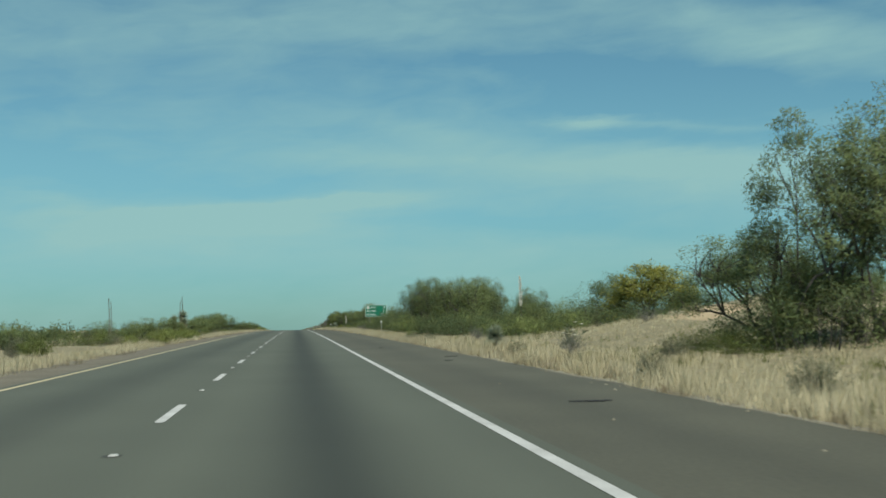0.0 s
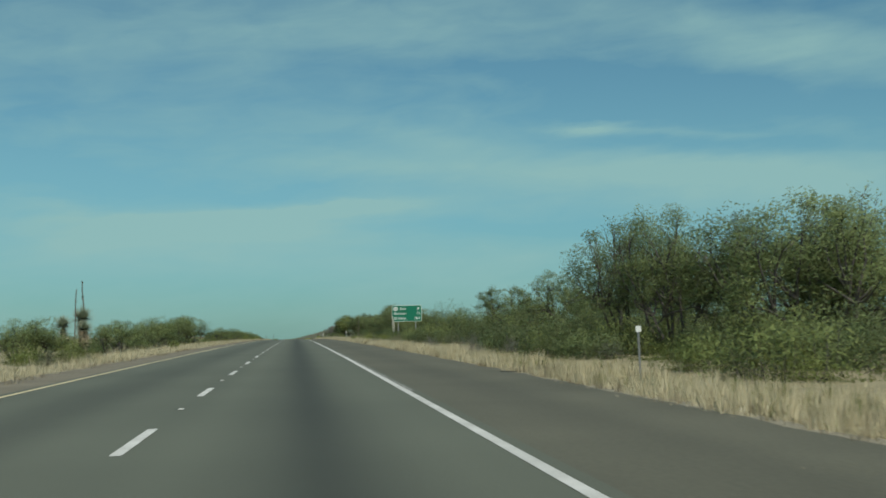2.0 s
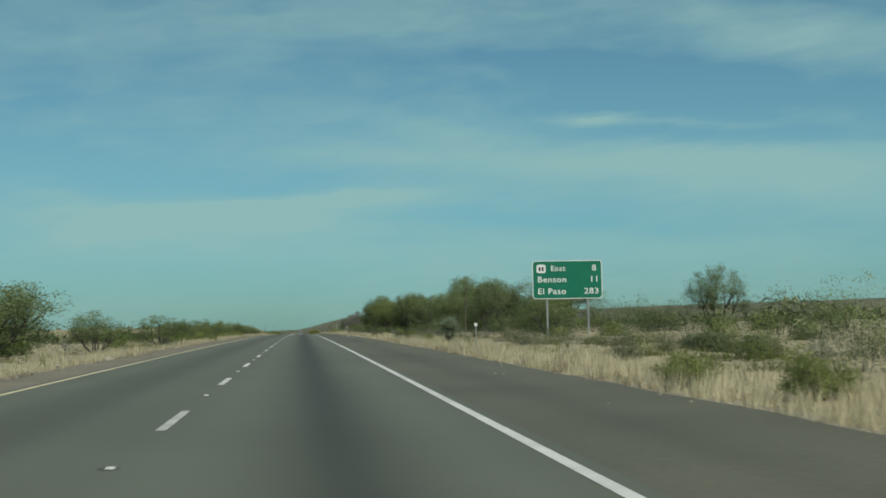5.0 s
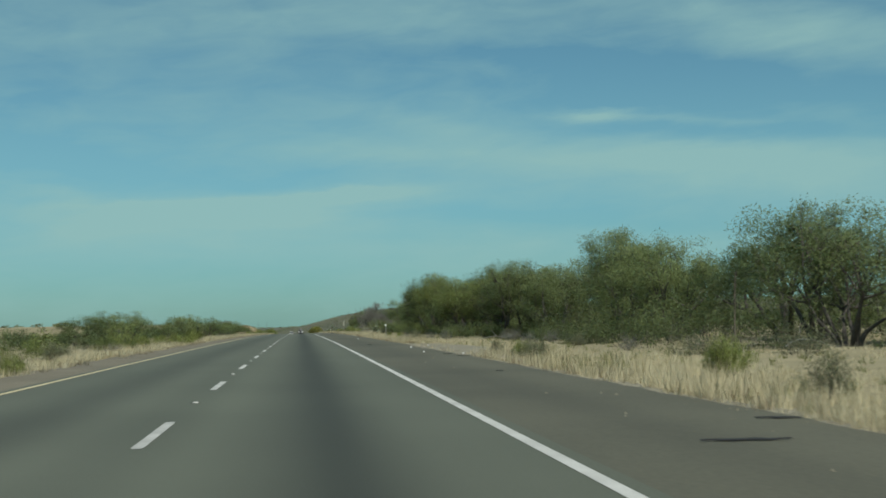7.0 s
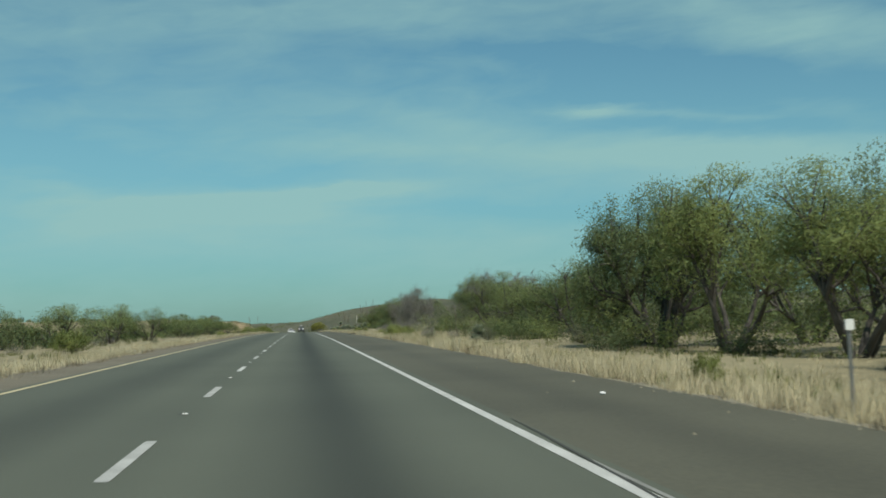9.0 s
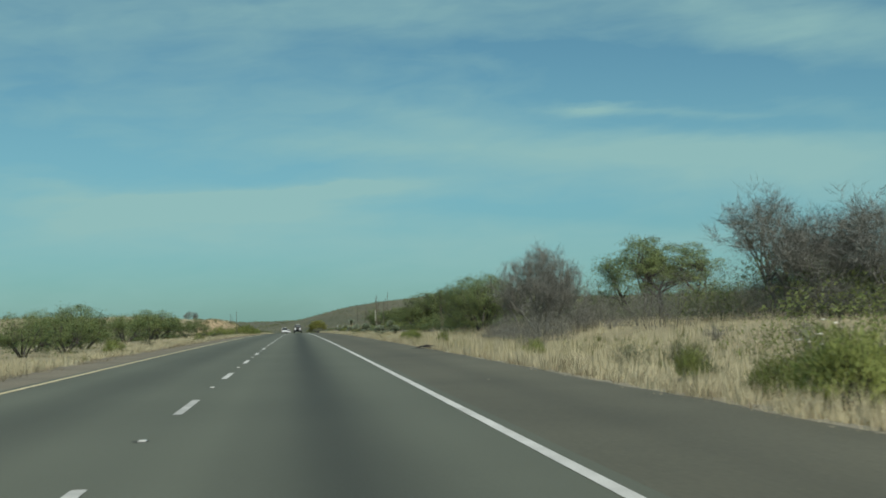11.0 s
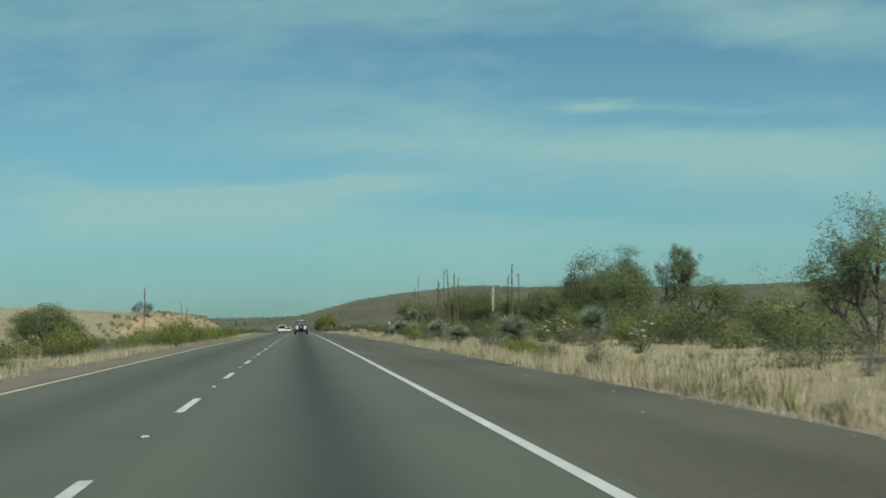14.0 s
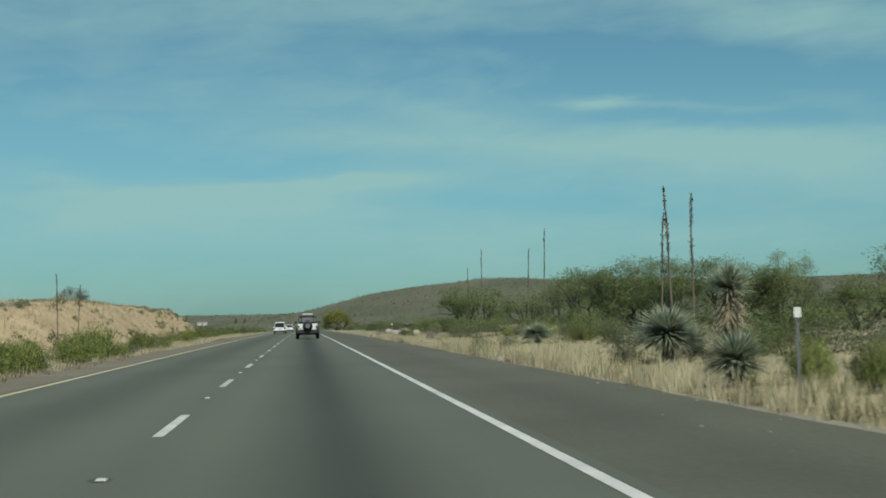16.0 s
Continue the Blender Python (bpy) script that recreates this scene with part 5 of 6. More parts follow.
grass("green_weeds", 6, verge(6, 1500, -7.9, -14, 20, 760, 1.2, 0.6, 1.0, 0.42), M_GREENGRASS, 0.45, 12, "patches of green weeds in the median")


def scrub(name, seed, count, x0, x1, y0, y1, r0, r1, leaf, words, keep):
    """Many small far bushes in one mesh."""
    rng, nrng = random.Random(seed), np.random.default_rng(seed)
    spots = []
    while len(spots) < count:
        x, y = rng.uniform(x0, x1), rng.uniform(y0, y1)
        if keep(x, y):
            r = rng.uniform(r0, r1)
            spots.append((x, y, ground_z(x, y) + 0.35 * r, r))
    s = np.repeat(np.array(spots), leaf, axis=0)
    way = nrng.normal(0, 1, (len(s), 3))
    way /= np.linalg.norm(way, axis=1, keepdims=True)
    c = s[:, :3] + way * s[:, 3:] * nrng.uniform(0.3, 1, (len(s), 1)) * np.array([1.15, 1.15, 0.75])
    tris = c[:, None, :] + nrng.normal(0, min(0.3, 1.4 / math.sqrt(leaf)), (len(s), 3, 3)) * s[:, 3:, None]
    return tagged(triangles(name, tris, M_SCRUB), words, "scrub", kind="stuff")


scrub("hill_scrub", 31, 24000, -160, 420, 985, 1330, 0.25, 0.8, 5, "dark scrub dotted over the far brown hill", lambda x, y: abs(x + 3) > 8 or y > 1020)
scrub("desert_scrub", 32, 1700, -260, -24, 60, 1000, 0.6, 1.5, 46, "low grey-green scrub on the far side of the median", lambda x, y: not (640 < y < 800 and x > -60))
scrub("desert_scrub", 33, 900, 26, 200, 40, 1000, 0.7, 1.8, 100, "low scrub behind the roadside trees", lambda x, y: True)
scrub("mound_scrub", 35, 420, -24, -11.5, 640, 800, 0.12, 0.4, 60, "dry scrub scattered over the mound", lambda x, y: noise.noise((x * 0.2, y * 0.08, 6.0)) > -0.15)
scrub("valley_scrub", 34, 6500, -700, 500, 1330, 2700, 0.8, 2.2, 8, "scrub over the distant valley floor", lambda x, y: True)


# ---------------------------------------------------------------- signs and posts
def words_on(name, text, x, z, y, height, material_, parent, spread=1.0):
    """Lettering with the built-in font as a mesh, its foot at z, on a face that looks back along the road."""
    curve = bpy.data.curves.new(name, "FONT")
    curve.body, curve.size, curve.extrude, curve.offset, curve.space_character = text, height / 0.7, 0.002, 0.006, 1.08
    holder = bpy.data.objects.new(name, curve)
    me = bpy.data.meshes.new_from_object(holder)
    bpy.data.objects.remove(holder)
    me.materials.clear()
    me.materials.append(material_)
    ob = new(name, me)
    ob.parent = parent
    ob.matrix_basis = pose(x, y, z, 90, 0, 0) @ Matrix.Diagonal((spread, 1, 1, 1))
    return ob


def panel(bm, w, h, thick, r, y=0.0, steps=5):
    """A flat panel with rounded corners, face towards -y, middle at the origin."""
    pts = []
    for cx, cz, a0 in ((w / 2 - r, h / 2 - r, 0), (-w / 2 + r, h / 2 - r, 90), (-w / 2 + r, -h / 2 + r, 180), (w / 2 - r, -h / 2 + r, 270)):
        for k in range(steps + 1):
            a = radians(a0 + 90 * k / steps)
            pts.append((cx + r * math.cos(a), cz + r * math.sin(a)))
    front = [bm.verts.new((px, y - thick, pz)) for px, pz in pts]
    rear = [bm.verts.new((px, y, pz)) for px, pz in pts]
    bm.faces.new(front)
    bm.faces.new(rear[::-1])
    for k in range(len(pts)):
        j = (k + 1) % len(pts)
        bm.faces.new((front[j], front[k], rear[k], rear[j]))


SIGN_X, SIGN_Y = 17.3, 262.0
guide = empty("guide_sign", "green distance sign with white lettering on two steel posts", "road sign")
sign_foot = ground_z(SIGN_X, SIGN_Y)
guide.matrix_basis = pose(SIGN_X, SIGN_Y, sign_foot, 0, 0, -2)
mid_z = road_z(SIGN_Y) + 3.8 - sign_foot
SW, SH_ = 4.6, 2.5
bm = bmesh.new()
panel(bm, SW, SH_, 0.02, 0.22)
border = part("border", bm, M_SIGNWHITE, guide, "white border")
border.matrix_basis = pose(0, -0.035, mid_z)
bm = bmesh.new()
panel(bm, SW - 0.1, SH_ - 0.1, 0.02, 0.18)
face = part("panel", bm, M_SIGN, guide, "green reflective panel")
face.matrix_basis = pose(0, -0.041, mid_z)
for px in (-1.35, 1.35):
    bm = bmesh.new()
    block(bm, px - 0.06, px + 0.06, -0.03, 0.09, -0.3, mid_z + SH_ / 2 - 0.1, 0.01)
    part("post", bm, M_GALV, guide, "galvanised steel post")
for k in range(3):
    bm = bmesh.new()
    block(bm, -SW / 2 + 0.15, SW / 2 - 0.15, -0.03, 0.0, mid_z - 0.8 + 0.8 * k - 0.03, mid_z - 0.8 + 0.8 * k + 0.03)
    part("back_rail", bm, M_GALV, guide)
ty = -0.064
bm = bmesh.new()
panel(bm, 0.62, 0.56, 0.006, 0.16)
shield = part("route_shield", bm, M_SIGNWHITE, guide, "white route shield")
shield.matrix_basis = pose(-1.72, ty + 0.002, mid_z + 0.72)
bm = bmesh.new()
for px in (-0.1, 0.1):
    block(bm, px - 0.06, px + 0.06, -0.008, 0.0, -0.13, 0.13)
digits = part("route_bars", bm, M_TRIM, guide, "dark bars on the route shield")
digits.matrix_basis = pose(-1.72, ty - 0.004, mid_z + 0.70)
for text, x, z, h, sp in (("East", -1.1, 0.58, 0.34, 1.15), ("Benson", -1.98, -0.16, 0.38, 1.12), ("El Paso", -1.98, -0.93, 0.38, 1.12),
                          ("8", 1.62, 0.58, 0.38, 1.15), ("11", 1.45, -0.16, 0.38, 1.15), ("283", 1.08, -0.93, 0.38, 1.15)):
    words_on("lettering", text, x, mid_z + z, ty, h, M_SIGNWHITE, guide, sp)


def make_post():
    """A thin steel delineator with a small white plate."""
    post = empty("delineator_post", "thin grey steel delineator post with small white plate", "road marker post", "delineators along the shoulder")
    bm = bmesh.new()
    for px in (-0.022, 0.022):
        block(bm, px * 0.6 - 0.006, px * 0.6 + 0.006, -0.012, 0.012, -0.2, 1.12, 0.003)
    block(bm, -0.018, 0.018, 0.008, 0.014, -0.2, 1.12)
    part("post", bm, M_GALV, post)
    bm = bmesh.new()
    panel(bm, 0.11, 0.135, 0.006, 0.02, -0.014)
    plate = part("plate", bm, M_SIGNWHITE, post, "small white reflective plate")
    plate.matrix_basis = pose(0, 0, 1.14)
    return post


for x, y in ((6.9, 97.6), (6.6, 230.0), (6.1, 344.6), (6.75, 609.0), (7.0, 690.0)):
    put("post", make_post, pose(x, y, ground_z(x, y), 0, PICK.uniform(-2, 2), PICK.uniform(-8, 8)) @ Matrix.Diagonal((1.0, 1.0, 1.06 if y == 609.0 else 0.93, 1)))


# ---------------------------------------------------------------- vehicles, stopped as they stand at the end
def make_wheel(name, radius, width, parent, m):
    """A tyre with its rim, axis along x."""
    bm = bmesh.new()
    turn = pose(0, 0, 0, 0, 90, 0)
    drum(bm, turn, radius, radius, width, 28)
    bmesh.ops.bevel(bm, geom=[e for e in bm.edges if len(e.link_faces) == 2 and any(len(f.verts) > 4 for f in e.link_faces)], offset=width * 0.16, segments=3, affect="EDGES")
    wheel = part(name, bm, M_RUBBER, parent, "black rubber tyre", True)
    wheel.matrix_basis = m
    for s in (-1, 1):
        bm = bmesh.new()
        drum(bm, pose(s * (width / 2 - 0.01), 0, 0, 0, 90 * s, 0), radius * 0.56, radius * 0.4, 0.05, 18)
        for k in range(5):
            a = math.tau * k / 5
            drum(bm, pose(s * (width / 2 + 0.012), 0.11 * math.cos(a), 0.11 * math.sin(a), 0, 90, 0), 0.02, 0.02, 0.02, 8)
        part("rim", bm, M_RIM, wheel, "alloy rim")
    return wheel


def car_part(car, name, mat, boxes, label="", bevel=0.03):
    bm = bmesh.new()
    for b in boxes:
        block(bm, *b[:6], bevel, b[6] if len(b) > 6 else 0.0)
    return part(name, bm, mat, car, label, False)


jeep = empty("off_road_vehicle", "white off-road vehicle with black soft top and rear spare wheel", "car")
car_part(jeep, "body", M_CARWHITE, [(-0.77, 0.77, 0.0, 2.5, 0.62, 1.22), (-0.72, 0.72, 2.4, 3.55, 0.66, 1.14, 0.06)], "white painted body", 0.05)
car_part(jeep, "tailgate", M_CARWHITE, [(-0.62, 0.62, -0.035, 0.02, 0.66, 1.2)], "white tailgate", 0.02)
car_part(jeep, "soft_top", M_BLACKTOP, [(-0.72, 0.72, 0.03, 2.0, 1.2, 1.84, 0.1)], "black fabric top", 0.07)
car_part(jeep, "rear_window", M_LIGHTPANE, [(-0.44, 0.44, -0.005, 0.06, 1.34, 1.7)], "flexible rear window, opaque grey for the light seen through it", 0.02)
car_part(jeep, "windscreen", M_GLASS, [(-0.66, 0.66, 1.98, 2.03, 1.22, 1.74)], "windscreen", 0.01)
for s in (-1, 1):
    car_part(jeep, "corner_window", M_LIGHTPANE, [(s * 0.58 - 0.07, s * 0.58 + 0.07, -0.004, 0.05, 1.36, 1.66)], "corner window, opaque grey for the light seen through it", 0.015)
    car_part(jeep, "rear_flare", M_TRIM, [(s * 0.8 - 0.12, s * 0.8 + 0.12, -0.06, 0.3, 0.5, 0.84)], "black rear corner flare", 0.04)
    car_part(jeep, "side_window", M_GLASS, [(s * 0.695 - 0.02, s * 0.695 + 0.02, 1.05, 1.9, 1.26, 1.7)], "", 0.01)
    car_part(jeep, "door", M_CARWHITE, [(s * 0.775 - 0.015, s * 0.775 + 0.015, 1.0, 1.95, 0.66, 1.2)], "", 0.01)
    car_part(jeep, "rear_fender", M_TRIM, [(s * 0.85 - 0.09, s * 0.85 + 0.09, 0.1, 1.05, 0.82, 0.9)], "black plastic fender", 0.025)
    car_part(jeep, "front_fender", M_TRIM, [(s * 0.83 - 0.11, s * 0.83 + 0.11, 2.45, 3.5, 0.86, 0.94)], "black plastic fender", 0.025)
    car_part(jeep, "tail_lamp", M_REDLAMP, [(s * 0.70 - 0.06, s * 0.70 + 0.06, -0.06, 0.01, 0.86, 1.06)], "red tail lamp", 0.012)
    car_part(jeep, "mirror", M_TRIM, [(s * 0.94 - 0.1, s * 0.94 + 0.1, 1.86, 1.96, 1.24, 1.42)], "black wing mirror", 0.02)
    car_part(jeep, "door_handle", M_TRIM, [(s * 0.80 - 0.012, s * 0.80 + 0.012, 1.08, 1.22, 1.08, 1.11)], "", 0.004)
car_part(jeep, "rear_bumper", M_TRIM, [(-0.86, 0.86, -0.18, 0.04, 0.46, 0.74)], "black rear bumper", 0.03)
car_part(jeep, "front_bumper", M_TRIM, [(-0.8, 0.8, 3.55, 3.75, 0.5, 0.68)], "black front bumper", 0.03)
car_part(jeep, "chassis", M_TRIM, [(-0.5, 0.5, 0.2, 3.4, 0.38, 0.62), (-0.7, 0.7, 0.5, 0.66, 0.34, 0.46)], "dark chassis", 0.02)
car_part(jeep, "licence_plate", M_SIGNWHITE, [(-0.72, -0.42, -0.172, -0.155, 0.72, 0.87)], "pale licence plate", 0.003)
car_part(jeep, "plate_bars", M_TRIM, [(-0.68, -0.46, -0.178, -0.171, 0.77, 0.82)], "dark bar on the plate", 0.0)
car_part(jeep, "roof_bag", M_CANVAS, [(-0.46, 0.46, 0.35, 1.5, 1.9, 2.04, 0.1)], "grey canvas bag on the roof", 0.05)
car_part(jeep, "roof_rail", M_TRIM, [(-0.6, 0.6, 0.5, 0.56, 1.86, 1.9)], "", 0.01)
car_part(jeep, "exhaust", M_GALV, [(0.35, 0.42, -0.12, 0.3, 0.4, 0.46)], "steel exhaust pipe", 0.015)
for s in (-1, 1):
    for wy in (0.58, 3.0):
        make_wheel("wheel", 0.39, 0.26, jeep, pose(s * 0.80, wy, 0.39))
make_wheel("spare_wheel", 0.39, 0.24, jeep, pose(0.0, -0.2, 1.02, 0, 0, 90))
car_part(jeep, "brake_lamp", M_REDLAMP, [(-0.12, 0.12, -0.09, -0.05, 1.44, 1.49)], "red brake lamp", 0.008)


def make_hatch(seed, name, words, tall, long_, wide):
    """A white car or small SUV seen from behind."""
    car = empty(name, words, "car", "cars ahead")
    w = wide / 2
    car_part(car, "body", M_CARWHITE, [(-w, w, 0.0, long_, 0.3, 0.92, 0.05)], "white painted body", 0.1)
    car_part(car, "cabin", M_CARWHITE, [(-w + 0.1, w - 0.1, 0.1, long_ * 0.66, 0.86, tall, 0.2)], "white roof and pillars", 0.08)
    car_part(car, "rear_window", M_GLASS, [(-w + 0.2, w - 0.2, 0.06, 0.3, 0.94, tall - 0.08, 0.14)], "tinted rear window", 0.02)
    car_part(car, "rear_bumper", M_TRIM, [(-w + 0.06, w - 0.06, -0.06, 0.1, 0.26, 0.46)], "dark lower bumper", 0.03)
    for s in (-1, 1):
        car_part(car, "side_window", M_GLASS, [(s * (w - 0.19) - 0.02, s * (w - 0.19) + 0.02, 0.6, long_ * 0.58, 0.98, tall - 0.16)], "", 0.02)
        car_part(car, "tail_lamp", M_REDLAMP, [(s * (w - 0.17) - 0.14, s * (w - 0.17) + 0.14, -0.012, 0.05, 0.72, 0.88)], "red tail lamp", 0.012)
        car_part(car, "mirror", M_CARWHITE, [(s * (w + 0.06) - 0.08, s * (w + 0.06) + 0.08, long_ * 0.6, long_ * 0.6 + 0.1, 0.92, 1.05)], "", 0.02)
        for wy in (0.75, long_ - 0.85):
            make_wheel("wheel", 0.33, 0.21, car, pose(s * (w - 0.1), wy, 0.33))
    car_part(car, "licence_plate", M_SIGNWHITE, [(-0.16, 0.16, -0.02, 0.0, 0.62, 0.76)], "pale licence plate", 0.003)
    car_part(car, "plate_bars", M_TRIM, [(-0.12, 0.12, -0.026, -0.019, 0.66, 0.71)], "dark bar on the plate", 0.0)
    return car


JEEP_X, JEEP_Y = 0.3, 690.0
jeep.matrix_basis = pose(JEEP_X, JEEP_Y, road_z(JEEP_Y), -math.degrees(grade(JEEP_Y)), 0, 0)
for seed, name, words, x, y, tall, long_, wide in ((1, "sport_utility_car", "white sport utility car with tinted windows", -3.5, 776.0, 1.68, 4.5, 1.84),
                                                   (2, "sedan_car", "white sedan car in the passing lane", -2.9, 842.0, 1.46, 4.6, 1.8)):
    car = make_hatch(seed, name, words, tall, long_, wide)
    car.matrix_basis = pose(x, y, road_z(y), -math.degrees(grade(y)), 0, 0)


# ---------------------------------------------------------------- small things on the road and verge
def make_scrap(seed, length):
    """A torn strip of tyre tread lying on the asphalt."""
    rng = random.Random(seed)
    bm = bmesh.new()
    ring = []
    for k in range(9):
        u = k / 8
        x, w, z = (u - 0.5) * length, min(0.014 + 0.03 * rng.random(), 0.11 * length) * (0.45 + 1.1 * math.sin(math.pi * u)), 0.002 + 0.006 * rng.random()
        y = 0.025 * rng.uniform(-1, 1)
        ring.append([bm.verts.new((x, y - w, z)), bm.verts.new((x, y + w, z + 0.004)), bm.verts.new((x, y + w, z + 0.014)), bm.verts.new((x, y - w, z + 0.01))])
    for a, b in zip(ring, ring[1:]):
        for k in range(4):
            bm.faces.new((a[k], a[(k + 1) % 4], b[(k + 1) % 4], b[k]))
    bm.faces.new(ring[0])
    bm.faces.new(ring[-1][::-1])
    return tagged(part("tyre_scrap", bm, M_RUBBER), "torn black strip of tyre tread on the shoulder", "road debris", "debris on the shoulder")


for seed, x, y, ln, turn in ((1, 3.95, 15.8, 0.6, 5), (2, 4.0, 268.3, 0.85, -4), (3, 5.2, 270.5, 0.5, -20), (4, 5.0, 515.8, 0.55, 10), (5, 3.5, 49.8, 0.14, 10), (6, 3.6, 321.6, 0.2, -25),
                             (7, 4.7, 36.5, 0.4, 12), (8, 4.2, 33.0, 0.25, -30), (9, 5.55, 103.9, 0.8, -14), (10, 5.3, 548.6, 0.5, 8), (12, 2.85, 567.9, 0.28, 4), (13, 5.45, 297.2, 0.7, 3), (14, 4.4, 284.6, 0.16, 8), (15, 4.3, 253.9, 0.2, 6), (16, 5.1, 300.0, 0.3, -8), (11, 4.6, 598.0, 0.7, 2)):
    scrap = make_scrap(seed, ln)
    scrap.matrix_basis = pose(x, y, road_z(y) + 0.004, -math.degrees(grade(y)), 0, turn)

# a heap of torn tyre tread at the edge of the grass
heap = empty("tyre_carcass", "dark heap of shredded truck tyre beside the grass", "road debris")
rng = random.Random(8)
for k in range(5):
    bm = bmesh.new()
    ring = []
    r = 0.09 + 0.03 * k * rng.random()
    for j in range(10):
        a = math.pi * (0.05 + 0.9 * j / 9)
        p = Vector((0.30 * math.cos(a) * (1 + 0.4 * rng.random()) + 0.13 * (k - 2), 0.07 * (k - 2) + 0.04 * rng.random(), 0.02 + r * math.sin(a)))
        ring.append([bm.verts.new(p + Vector(o)) for o in ((0, -0.11, 0), (0, 0.11, 0.01), (0, 0.10, 0.04), (0, -0.10, 0.035))])
    for a, b in zip(ring, ring[1:]):
        for j in range(4):
            bm.faces.new((a[j], a[(j + 1) % 4], b[(j + 1) % 4], b[j]))
    bm.faces.new(ring[0])
    bm.faces.new(ring[-1][::-1])
    part("tread_strip", bm, M_RUBBER, heap)
tail = make_scrap(40, 0.8)
tail.name = "tread_tail"
for key in list(tail.keys()):
    del tail[key]
tail.parent, tail.matrix_basis = heap, pose(-0.55, -0.02, 0.0, 0, 0, 6)
heap.matrix_basis = pose(5.5, 458.0, road_z(458.0) + 0.004, -math.degrees(grade(458.0)), 0, 4) @ Matrix.Diagonal((0.75, 0.75, 0.75, 1))


def make_stone(seed):
    bm = bmesh.new()
    bmesh.ops.create_icosphere(bm, subdivisions=2, radius=0.12)
    for v in bm.verts:
        v.co *= 1 + 0.3 * noise.noise(v.co * 9 + Vector((seed * 3.0, 0, 0)))
        v.co.z *= 0.6
    return tagged(part("stone", bm, M_STONE, smooth=True), "small pale stone at the pavement edge", "stone", "stones along the pavement edge")


for k in range(46):
    side = FILL.random() < 0.7
    x, y = (FILL.uniform(5.65, 6.3) if side else FILL.uniform(-7.8, -6.6)), FILL.uniform(15, 660)
    s = FILL.uniform(0.35, 1.25)
    put(("stone", k % 4), lambda: make_stone(k % 4), pose(x, y, max(ground_z(x, y), road_z(y) - 0.02) + 0.03 * s, 0, 0, FILL.uniform(0, 360)) @ Matrix.Diagonal((s, s * 1.2, s, 1)))
for y, x, s in ((702.0, 8.2, 4.2), (706.0, 9.4, 5.0), (711.0, 8.6, 3.6), (716.0, 9.8, 4.6), (698.0, 9.6, 3.8), (721.0, 8.9, 4.4), (632.0, -8.3, 3.2), (634.5, -8.6, 2.6), (648.0, -8.0, 2.2), (660.0, -8.4, 2.6), (628.0, -8.9, 2.2)):
    put(("stone", 1), lambda: make_stone(1), pose(x, y, ground_z(x, y) + 0.12, 0, 0, 40 * s) @ Matrix.Diagonal((s, s, s * 1.2, 1)))


# loose gravel and crumbs of asphalt along the pavement edge
nrng = np.random.default_rng(91)
count = 5200
px_ = np.where(nrng.random(count) < 0.95, 5.52 + 0.16 * nrng.normal(0, 1, count), nrng.uniform(3.4, 5.5, count))
py_ = nrng.uniform(6, 680, count)
size_ = 0.01 + 0.026 * nrng.random(count) ** 3
at_ = np.column_stack([px_, py_, [road_z(y) for y in py_]])
corner = np.array([(1, 0, 0), (0, 1, 0), (-1, 0.1, 0), (0, -1, 0), (0.1, 0, 0.9)])
shape = corner[None] * size_[:, None, None] * nrng.uniform(0.6, 1.3, (count, 5, 1)) + at_[:, None, :]
roofs = np.concatenate([shape[:, [a, b, 4]] for a, b in ((0, 1), (1, 2), (2, 3), (3, 0))])
tagged(triangles("loose_gravel", roofs, M_DIRT), "loose gravel and asphalt crumbs along the pavement edge", "gravel", kind="stuff")


def make_litter(seed):
    bm = bmesh.new()
    bmesh.ops.create_icosphere(bm, subdivisions=2, radius=0.042)
    for v in bm.verts:
        v.co *= 1 + 0.7 * noise.noise(v.co * 14 + Vector((seed, 2, 0)))
        v.co.z = max(-0.02, v.co.z * 0.6)
    return tagged(part("litter", bm, M_LITTER), "crumpled white plastic litter on the shoulder", "litter", "litter along the shoulder")


for k, (x, y) in enumerate(((4.6, 303.3), (6.1, 328.0), (5.6, 299.6), (4.9, 312.0), (6.1, 316.0), (4.3, 349.0), (5.7, 36.0), (-5.9, 22.0), (-5.8, 182.0), (-6.0, 508.0), (5.6, 592.5))):
    put(("litter", k % 3), lambda: make_litter(k % 3), pose(x, y, road_z(y) + 0.02, 0, 0, 50 * k))


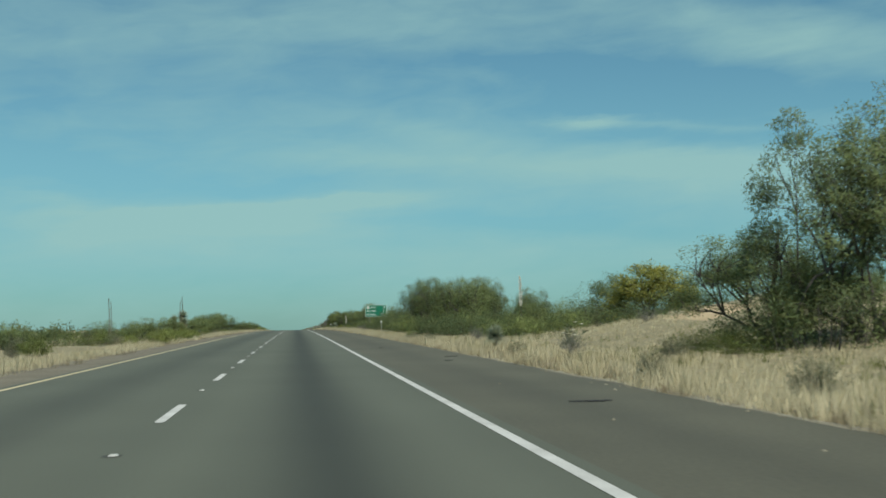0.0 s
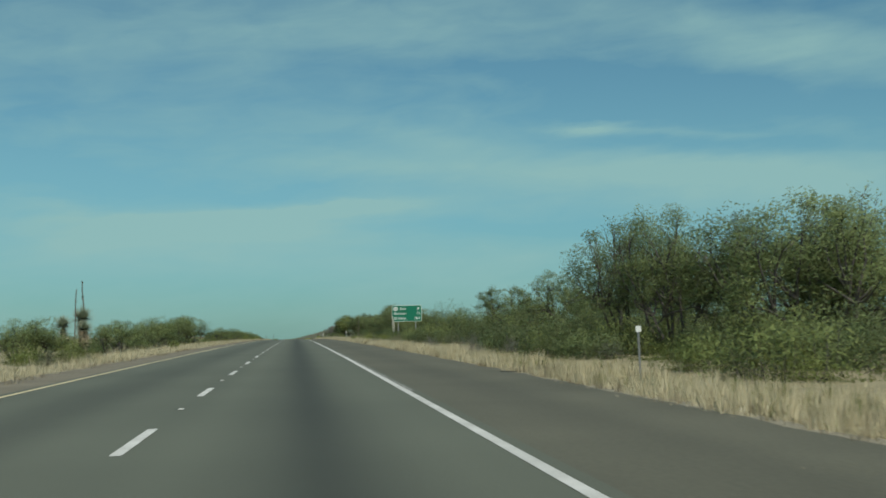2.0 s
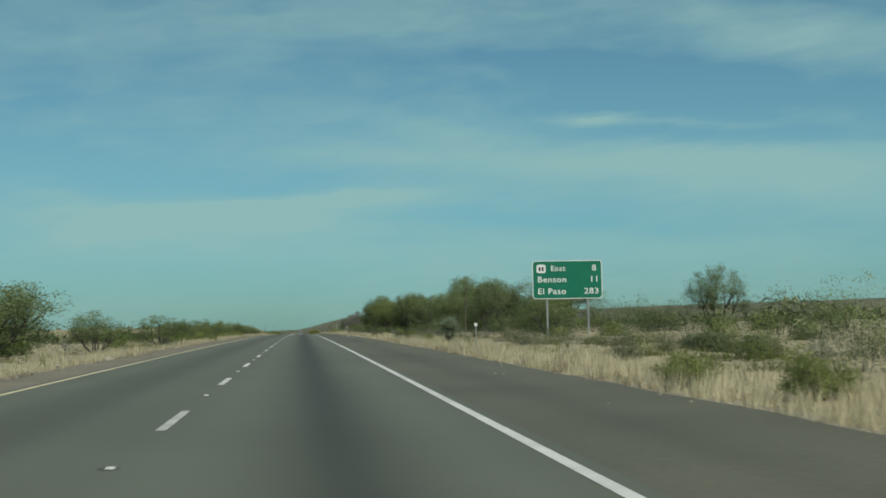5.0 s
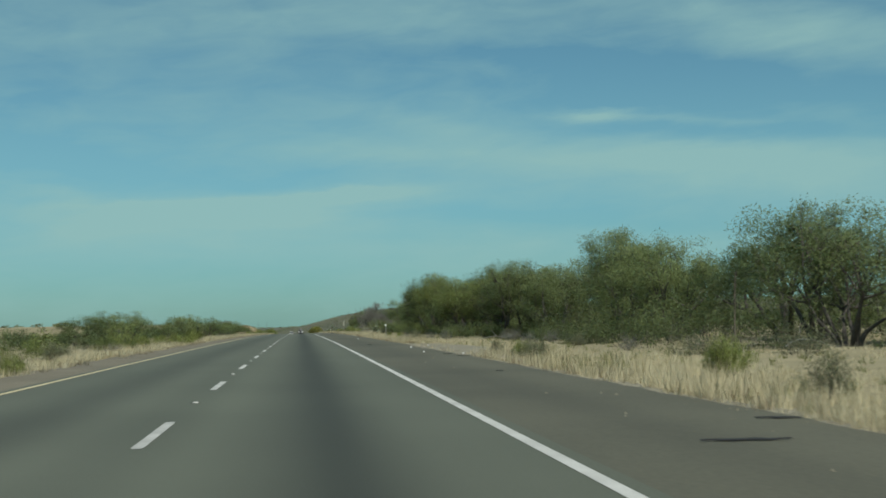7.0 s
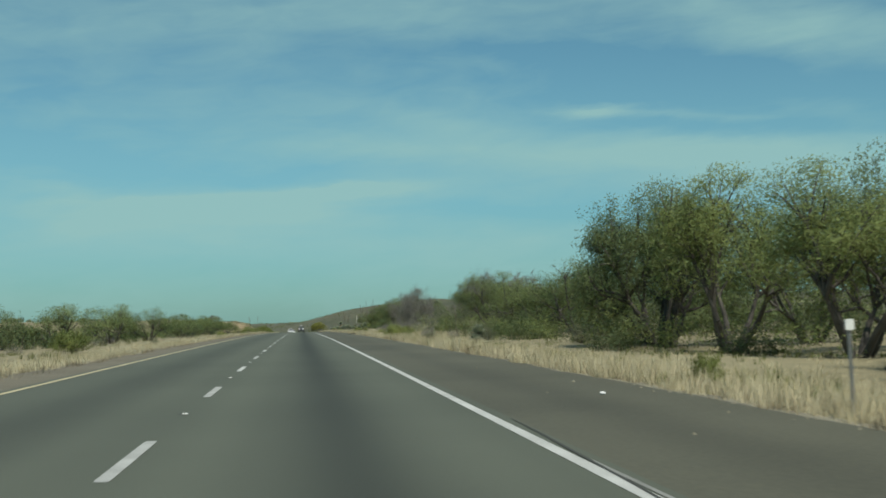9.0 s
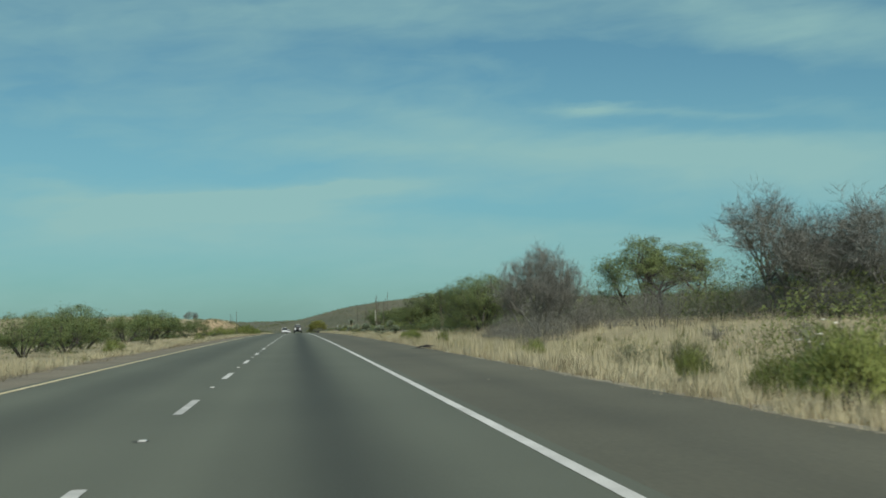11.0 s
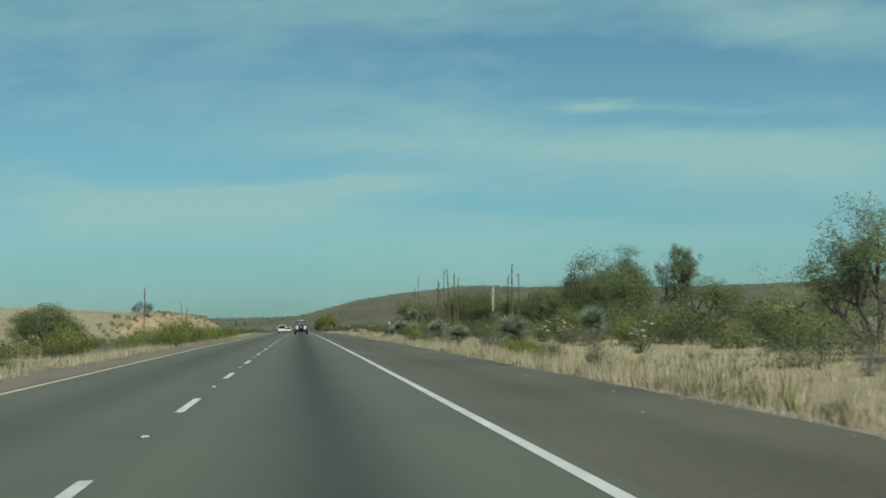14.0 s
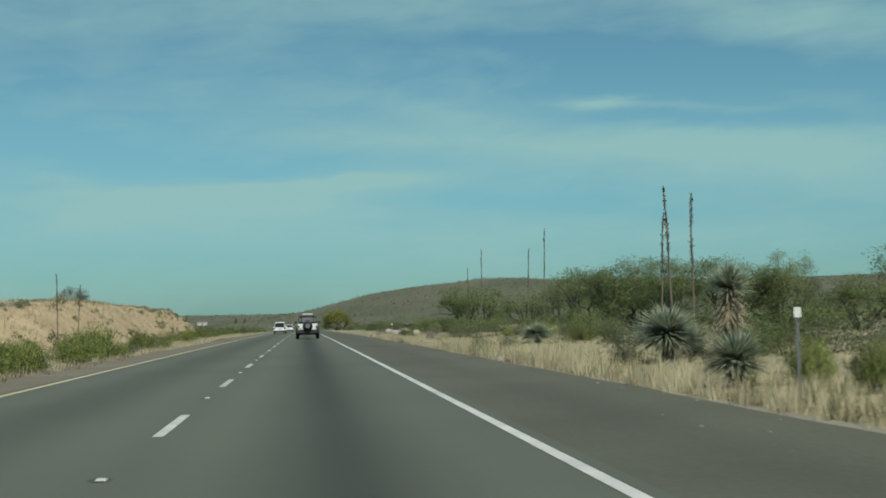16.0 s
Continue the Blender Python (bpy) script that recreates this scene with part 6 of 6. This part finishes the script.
def make_poppy(seed):
    """Prickly poppies: a few grey-green stems with white papery flowers."""
    nrng = np.random.default_rng(seed + 800)
    plant = empty("prickly_poppy", "white-flowered prickly poppy in the dry grass", "wildflower", "poppies on the verge")
    n = 60
    tips = np.column_stack([nrng.normal(0, 0.22, n), nrng.normal(0, 0.22, n), nrng.uniform(0.3, 0.85, n)])
    foot = tips * np.array([0.3, 0.3, 0.0])
    side = np.column_stack([np.full(n, 0.012), nrng.normal(0, 0.006, n), np.zeros(n)])
    lf = tips[:, None, :] * nrng.uniform(0.3, 0.9, (n, 1, 1)) + nrng.normal(0, 0.06, (n, 3, 3))
    triangles("stem", np.concatenate([np.stack([foot - side, foot + side, tips], axis=1), lf]), M_SAGE, plant)
    heads = tips[nrng.choice(n, 6, False)] + np.array([0, 0, 0.03])
    for head in heads:
        a = np.arange(12) * math.tau / 12
        rim = np.column_stack([np.cos(a), np.sin(a), 0.35 + 0.2 * np.sin(3 * a)]) * 0.06 * nrng.uniform(0.8, 1.2)
        raw("flower", [tuple(head)] + [tuple(head + r) for r in rim], [(0, k + 1, (k + 1) % 12 + 1) for k in range(12)], M_FLOWER, plant)
    return plant


for x, y in ((9.2, 423.5), (9.8, 425.0), (9.0, 426.8), (10.4, 424.2), (10.5, 566.0), (11.2, 568.0), (10.8, 571.5), (9.6, 594.0), (10.3, 597.0), (10.0, 553.0), (9.2, 40.0)):
    put(("poppy", int(x * 10) % 2), lambda: make_poppy(int(x * 10) % 2), pose(x, y, ground_z(x, y), 0, 0, 40 * y) @ Matrix.Diagonal((1.2, 1.2, 1.2, 1)))


def make_house(wide, deep, tall):
    """A low pale house far off, with its roof, door and windows."""
    house = empty("house", "low pale stucco house far across the valley", "house", "houses across the valley")
    bm = bmesh.new()
    block(bm, -wide / 2, wide / 2, -deep / 2, deep / 2, -1.5, tall)
    part("wall", bm, M_STUCCO, house)
    bm = bmesh.new()
    vs_ = [bm.verts.new(c) for c in ((-wide / 2 - 0.5, -deep / 2 - 0.5, tall), (wide / 2 + 0.5, -deep / 2 - 0.5, tall), (wide / 2 + 0.5, deep / 2 + 0.5, tall), (-wide / 2 - 0.5, deep / 2 + 0.5, tall),
                                     (-wide / 2 - 0.5, 0, tall + 1.6), (wide / 2 + 0.5, 0, tall + 1.6))]
    for f in ((0, 1, 5, 4), (2, 3, 4, 5), (0, 4, 3), (1, 2, 5), (3, 2, 1, 0)):
        bm.faces.new([vs_[k] for k in f])
    part("roof", bm, M_ROOFING, house)
    for k in range(3):
        bm = bmesh.new()
        x = -wide / 3 + k * wide / 3
        block(bm, x - 0.7, x + 0.7, -deep / 2 - 0.05, -deep / 2 + 0.1, 0.0 if k == 1 else 0.9, 2.1)
        part("door" if k == 1 else "window", bm, M_GLASS, house)
    return house


for x, y, s, turn in ((-135, 1900, 0.75, 20), (-160, 1960, 0.85, -15), (-108, 1930, 0.65, 5), (-190, 2000, 0.8, 30)):
    put("house", lambda: make_house(16, 9, 3.2), pose(x, y, ground_z(x, y) + 1.0, 0, 0, turn) @ Matrix.Diagonal((s, s, s, 1)))


def make_cypress():
    """A dark narrow tree."""
    nrng = np.random.default_rng(77)
    plant = empty("cypress_tree", "dark narrow cypress far off", "tree", "dark trees across the valley")
    vs_, fs_ = [], []
    tube(vs_, fs_, Vector((0, 0, -1)), Vector((0, 0, 9)), 0.25, 0.05, 6)
    raw("trunk", vs_, fs_, M_BARK, plant)
    n = 1400
    z = nrng.uniform(0.8, 11, n)
    r = 1.5 * np.sin((z / 11.2) ** 0.7 * math.pi) ** 0.7 * np.sqrt(nrng.uniform(0.2, 1, n))
    a = nrng.uniform(0, math.tau, n)
    c = np.column_stack([r * np.cos(a), r * np.sin(a), z])
    triangles("crown", c[:, None, :] + nrng.normal(0, 0.3, (n, 3, 3)), M_MESQUITE, plant)
    return plant


for x, y, s in ((-62, 1740, 1.0), (-54, 1746, 0.95)):
    put("cypress", make_cypress, pose(x, y, ground_z(x, y)) @ Matrix.Diagonal((s, s, s, 1)))


def make_branch(seed):
    """A pale fallen branch with a few stubs."""
    rng_ = random.Random(seed)
    vs_, fs_ = [], []
    p, d, r = Vector((0, 0, 0.1)), Vector((1, 0.1, 0.25)).normalized(), 0.032
    for k in range(6):
        q = p + d * 0.4
        q.z = max(q.z, 0.05)
        tube(vs_, fs_, p, q, r, r * 0.82, 6)
        if k in (1, 3, 4):
            side = (d + Vector((rng_.gauss(0, 0.5), rng_.gauss(0, 0.6), 0.7))).normalized()
            tube(vs_, fs_, q, q + side * 0.55, r * 0.5, r * 0.2, 5)
        p, r = q, r * 0.82
        d = (d + Vector((rng_.gauss(0, 0.15), rng_.gauss(0, 0.2), rng_.gauss(-0.08, 0.12)))).normalized()
    return tagged(raw("fallen_branch", vs_, fs_, M_DEADWOOD, smooth=True), "pale dead branch lying under the trees", "branch", "dead branches under the trees")


for k, (x, y, turn, s) in enumerate(((10.4, 531.0, 15, 1.0), (11.6, 527.5, 160, 1.2), (9.6, 533.5, 80, 0.8), (10.2, 352.0, 20, 1.1), (11.0, 322.0, 200, 1.0), (12.5, 288.0, 40, 1.1))):
    put(("branch", k % 3), lambda: make_branch(k % 3), pose(x, y, ground_z(x, y), 0, 0, turn) @ Matrix.Diagonal((s, s, s, 1)))
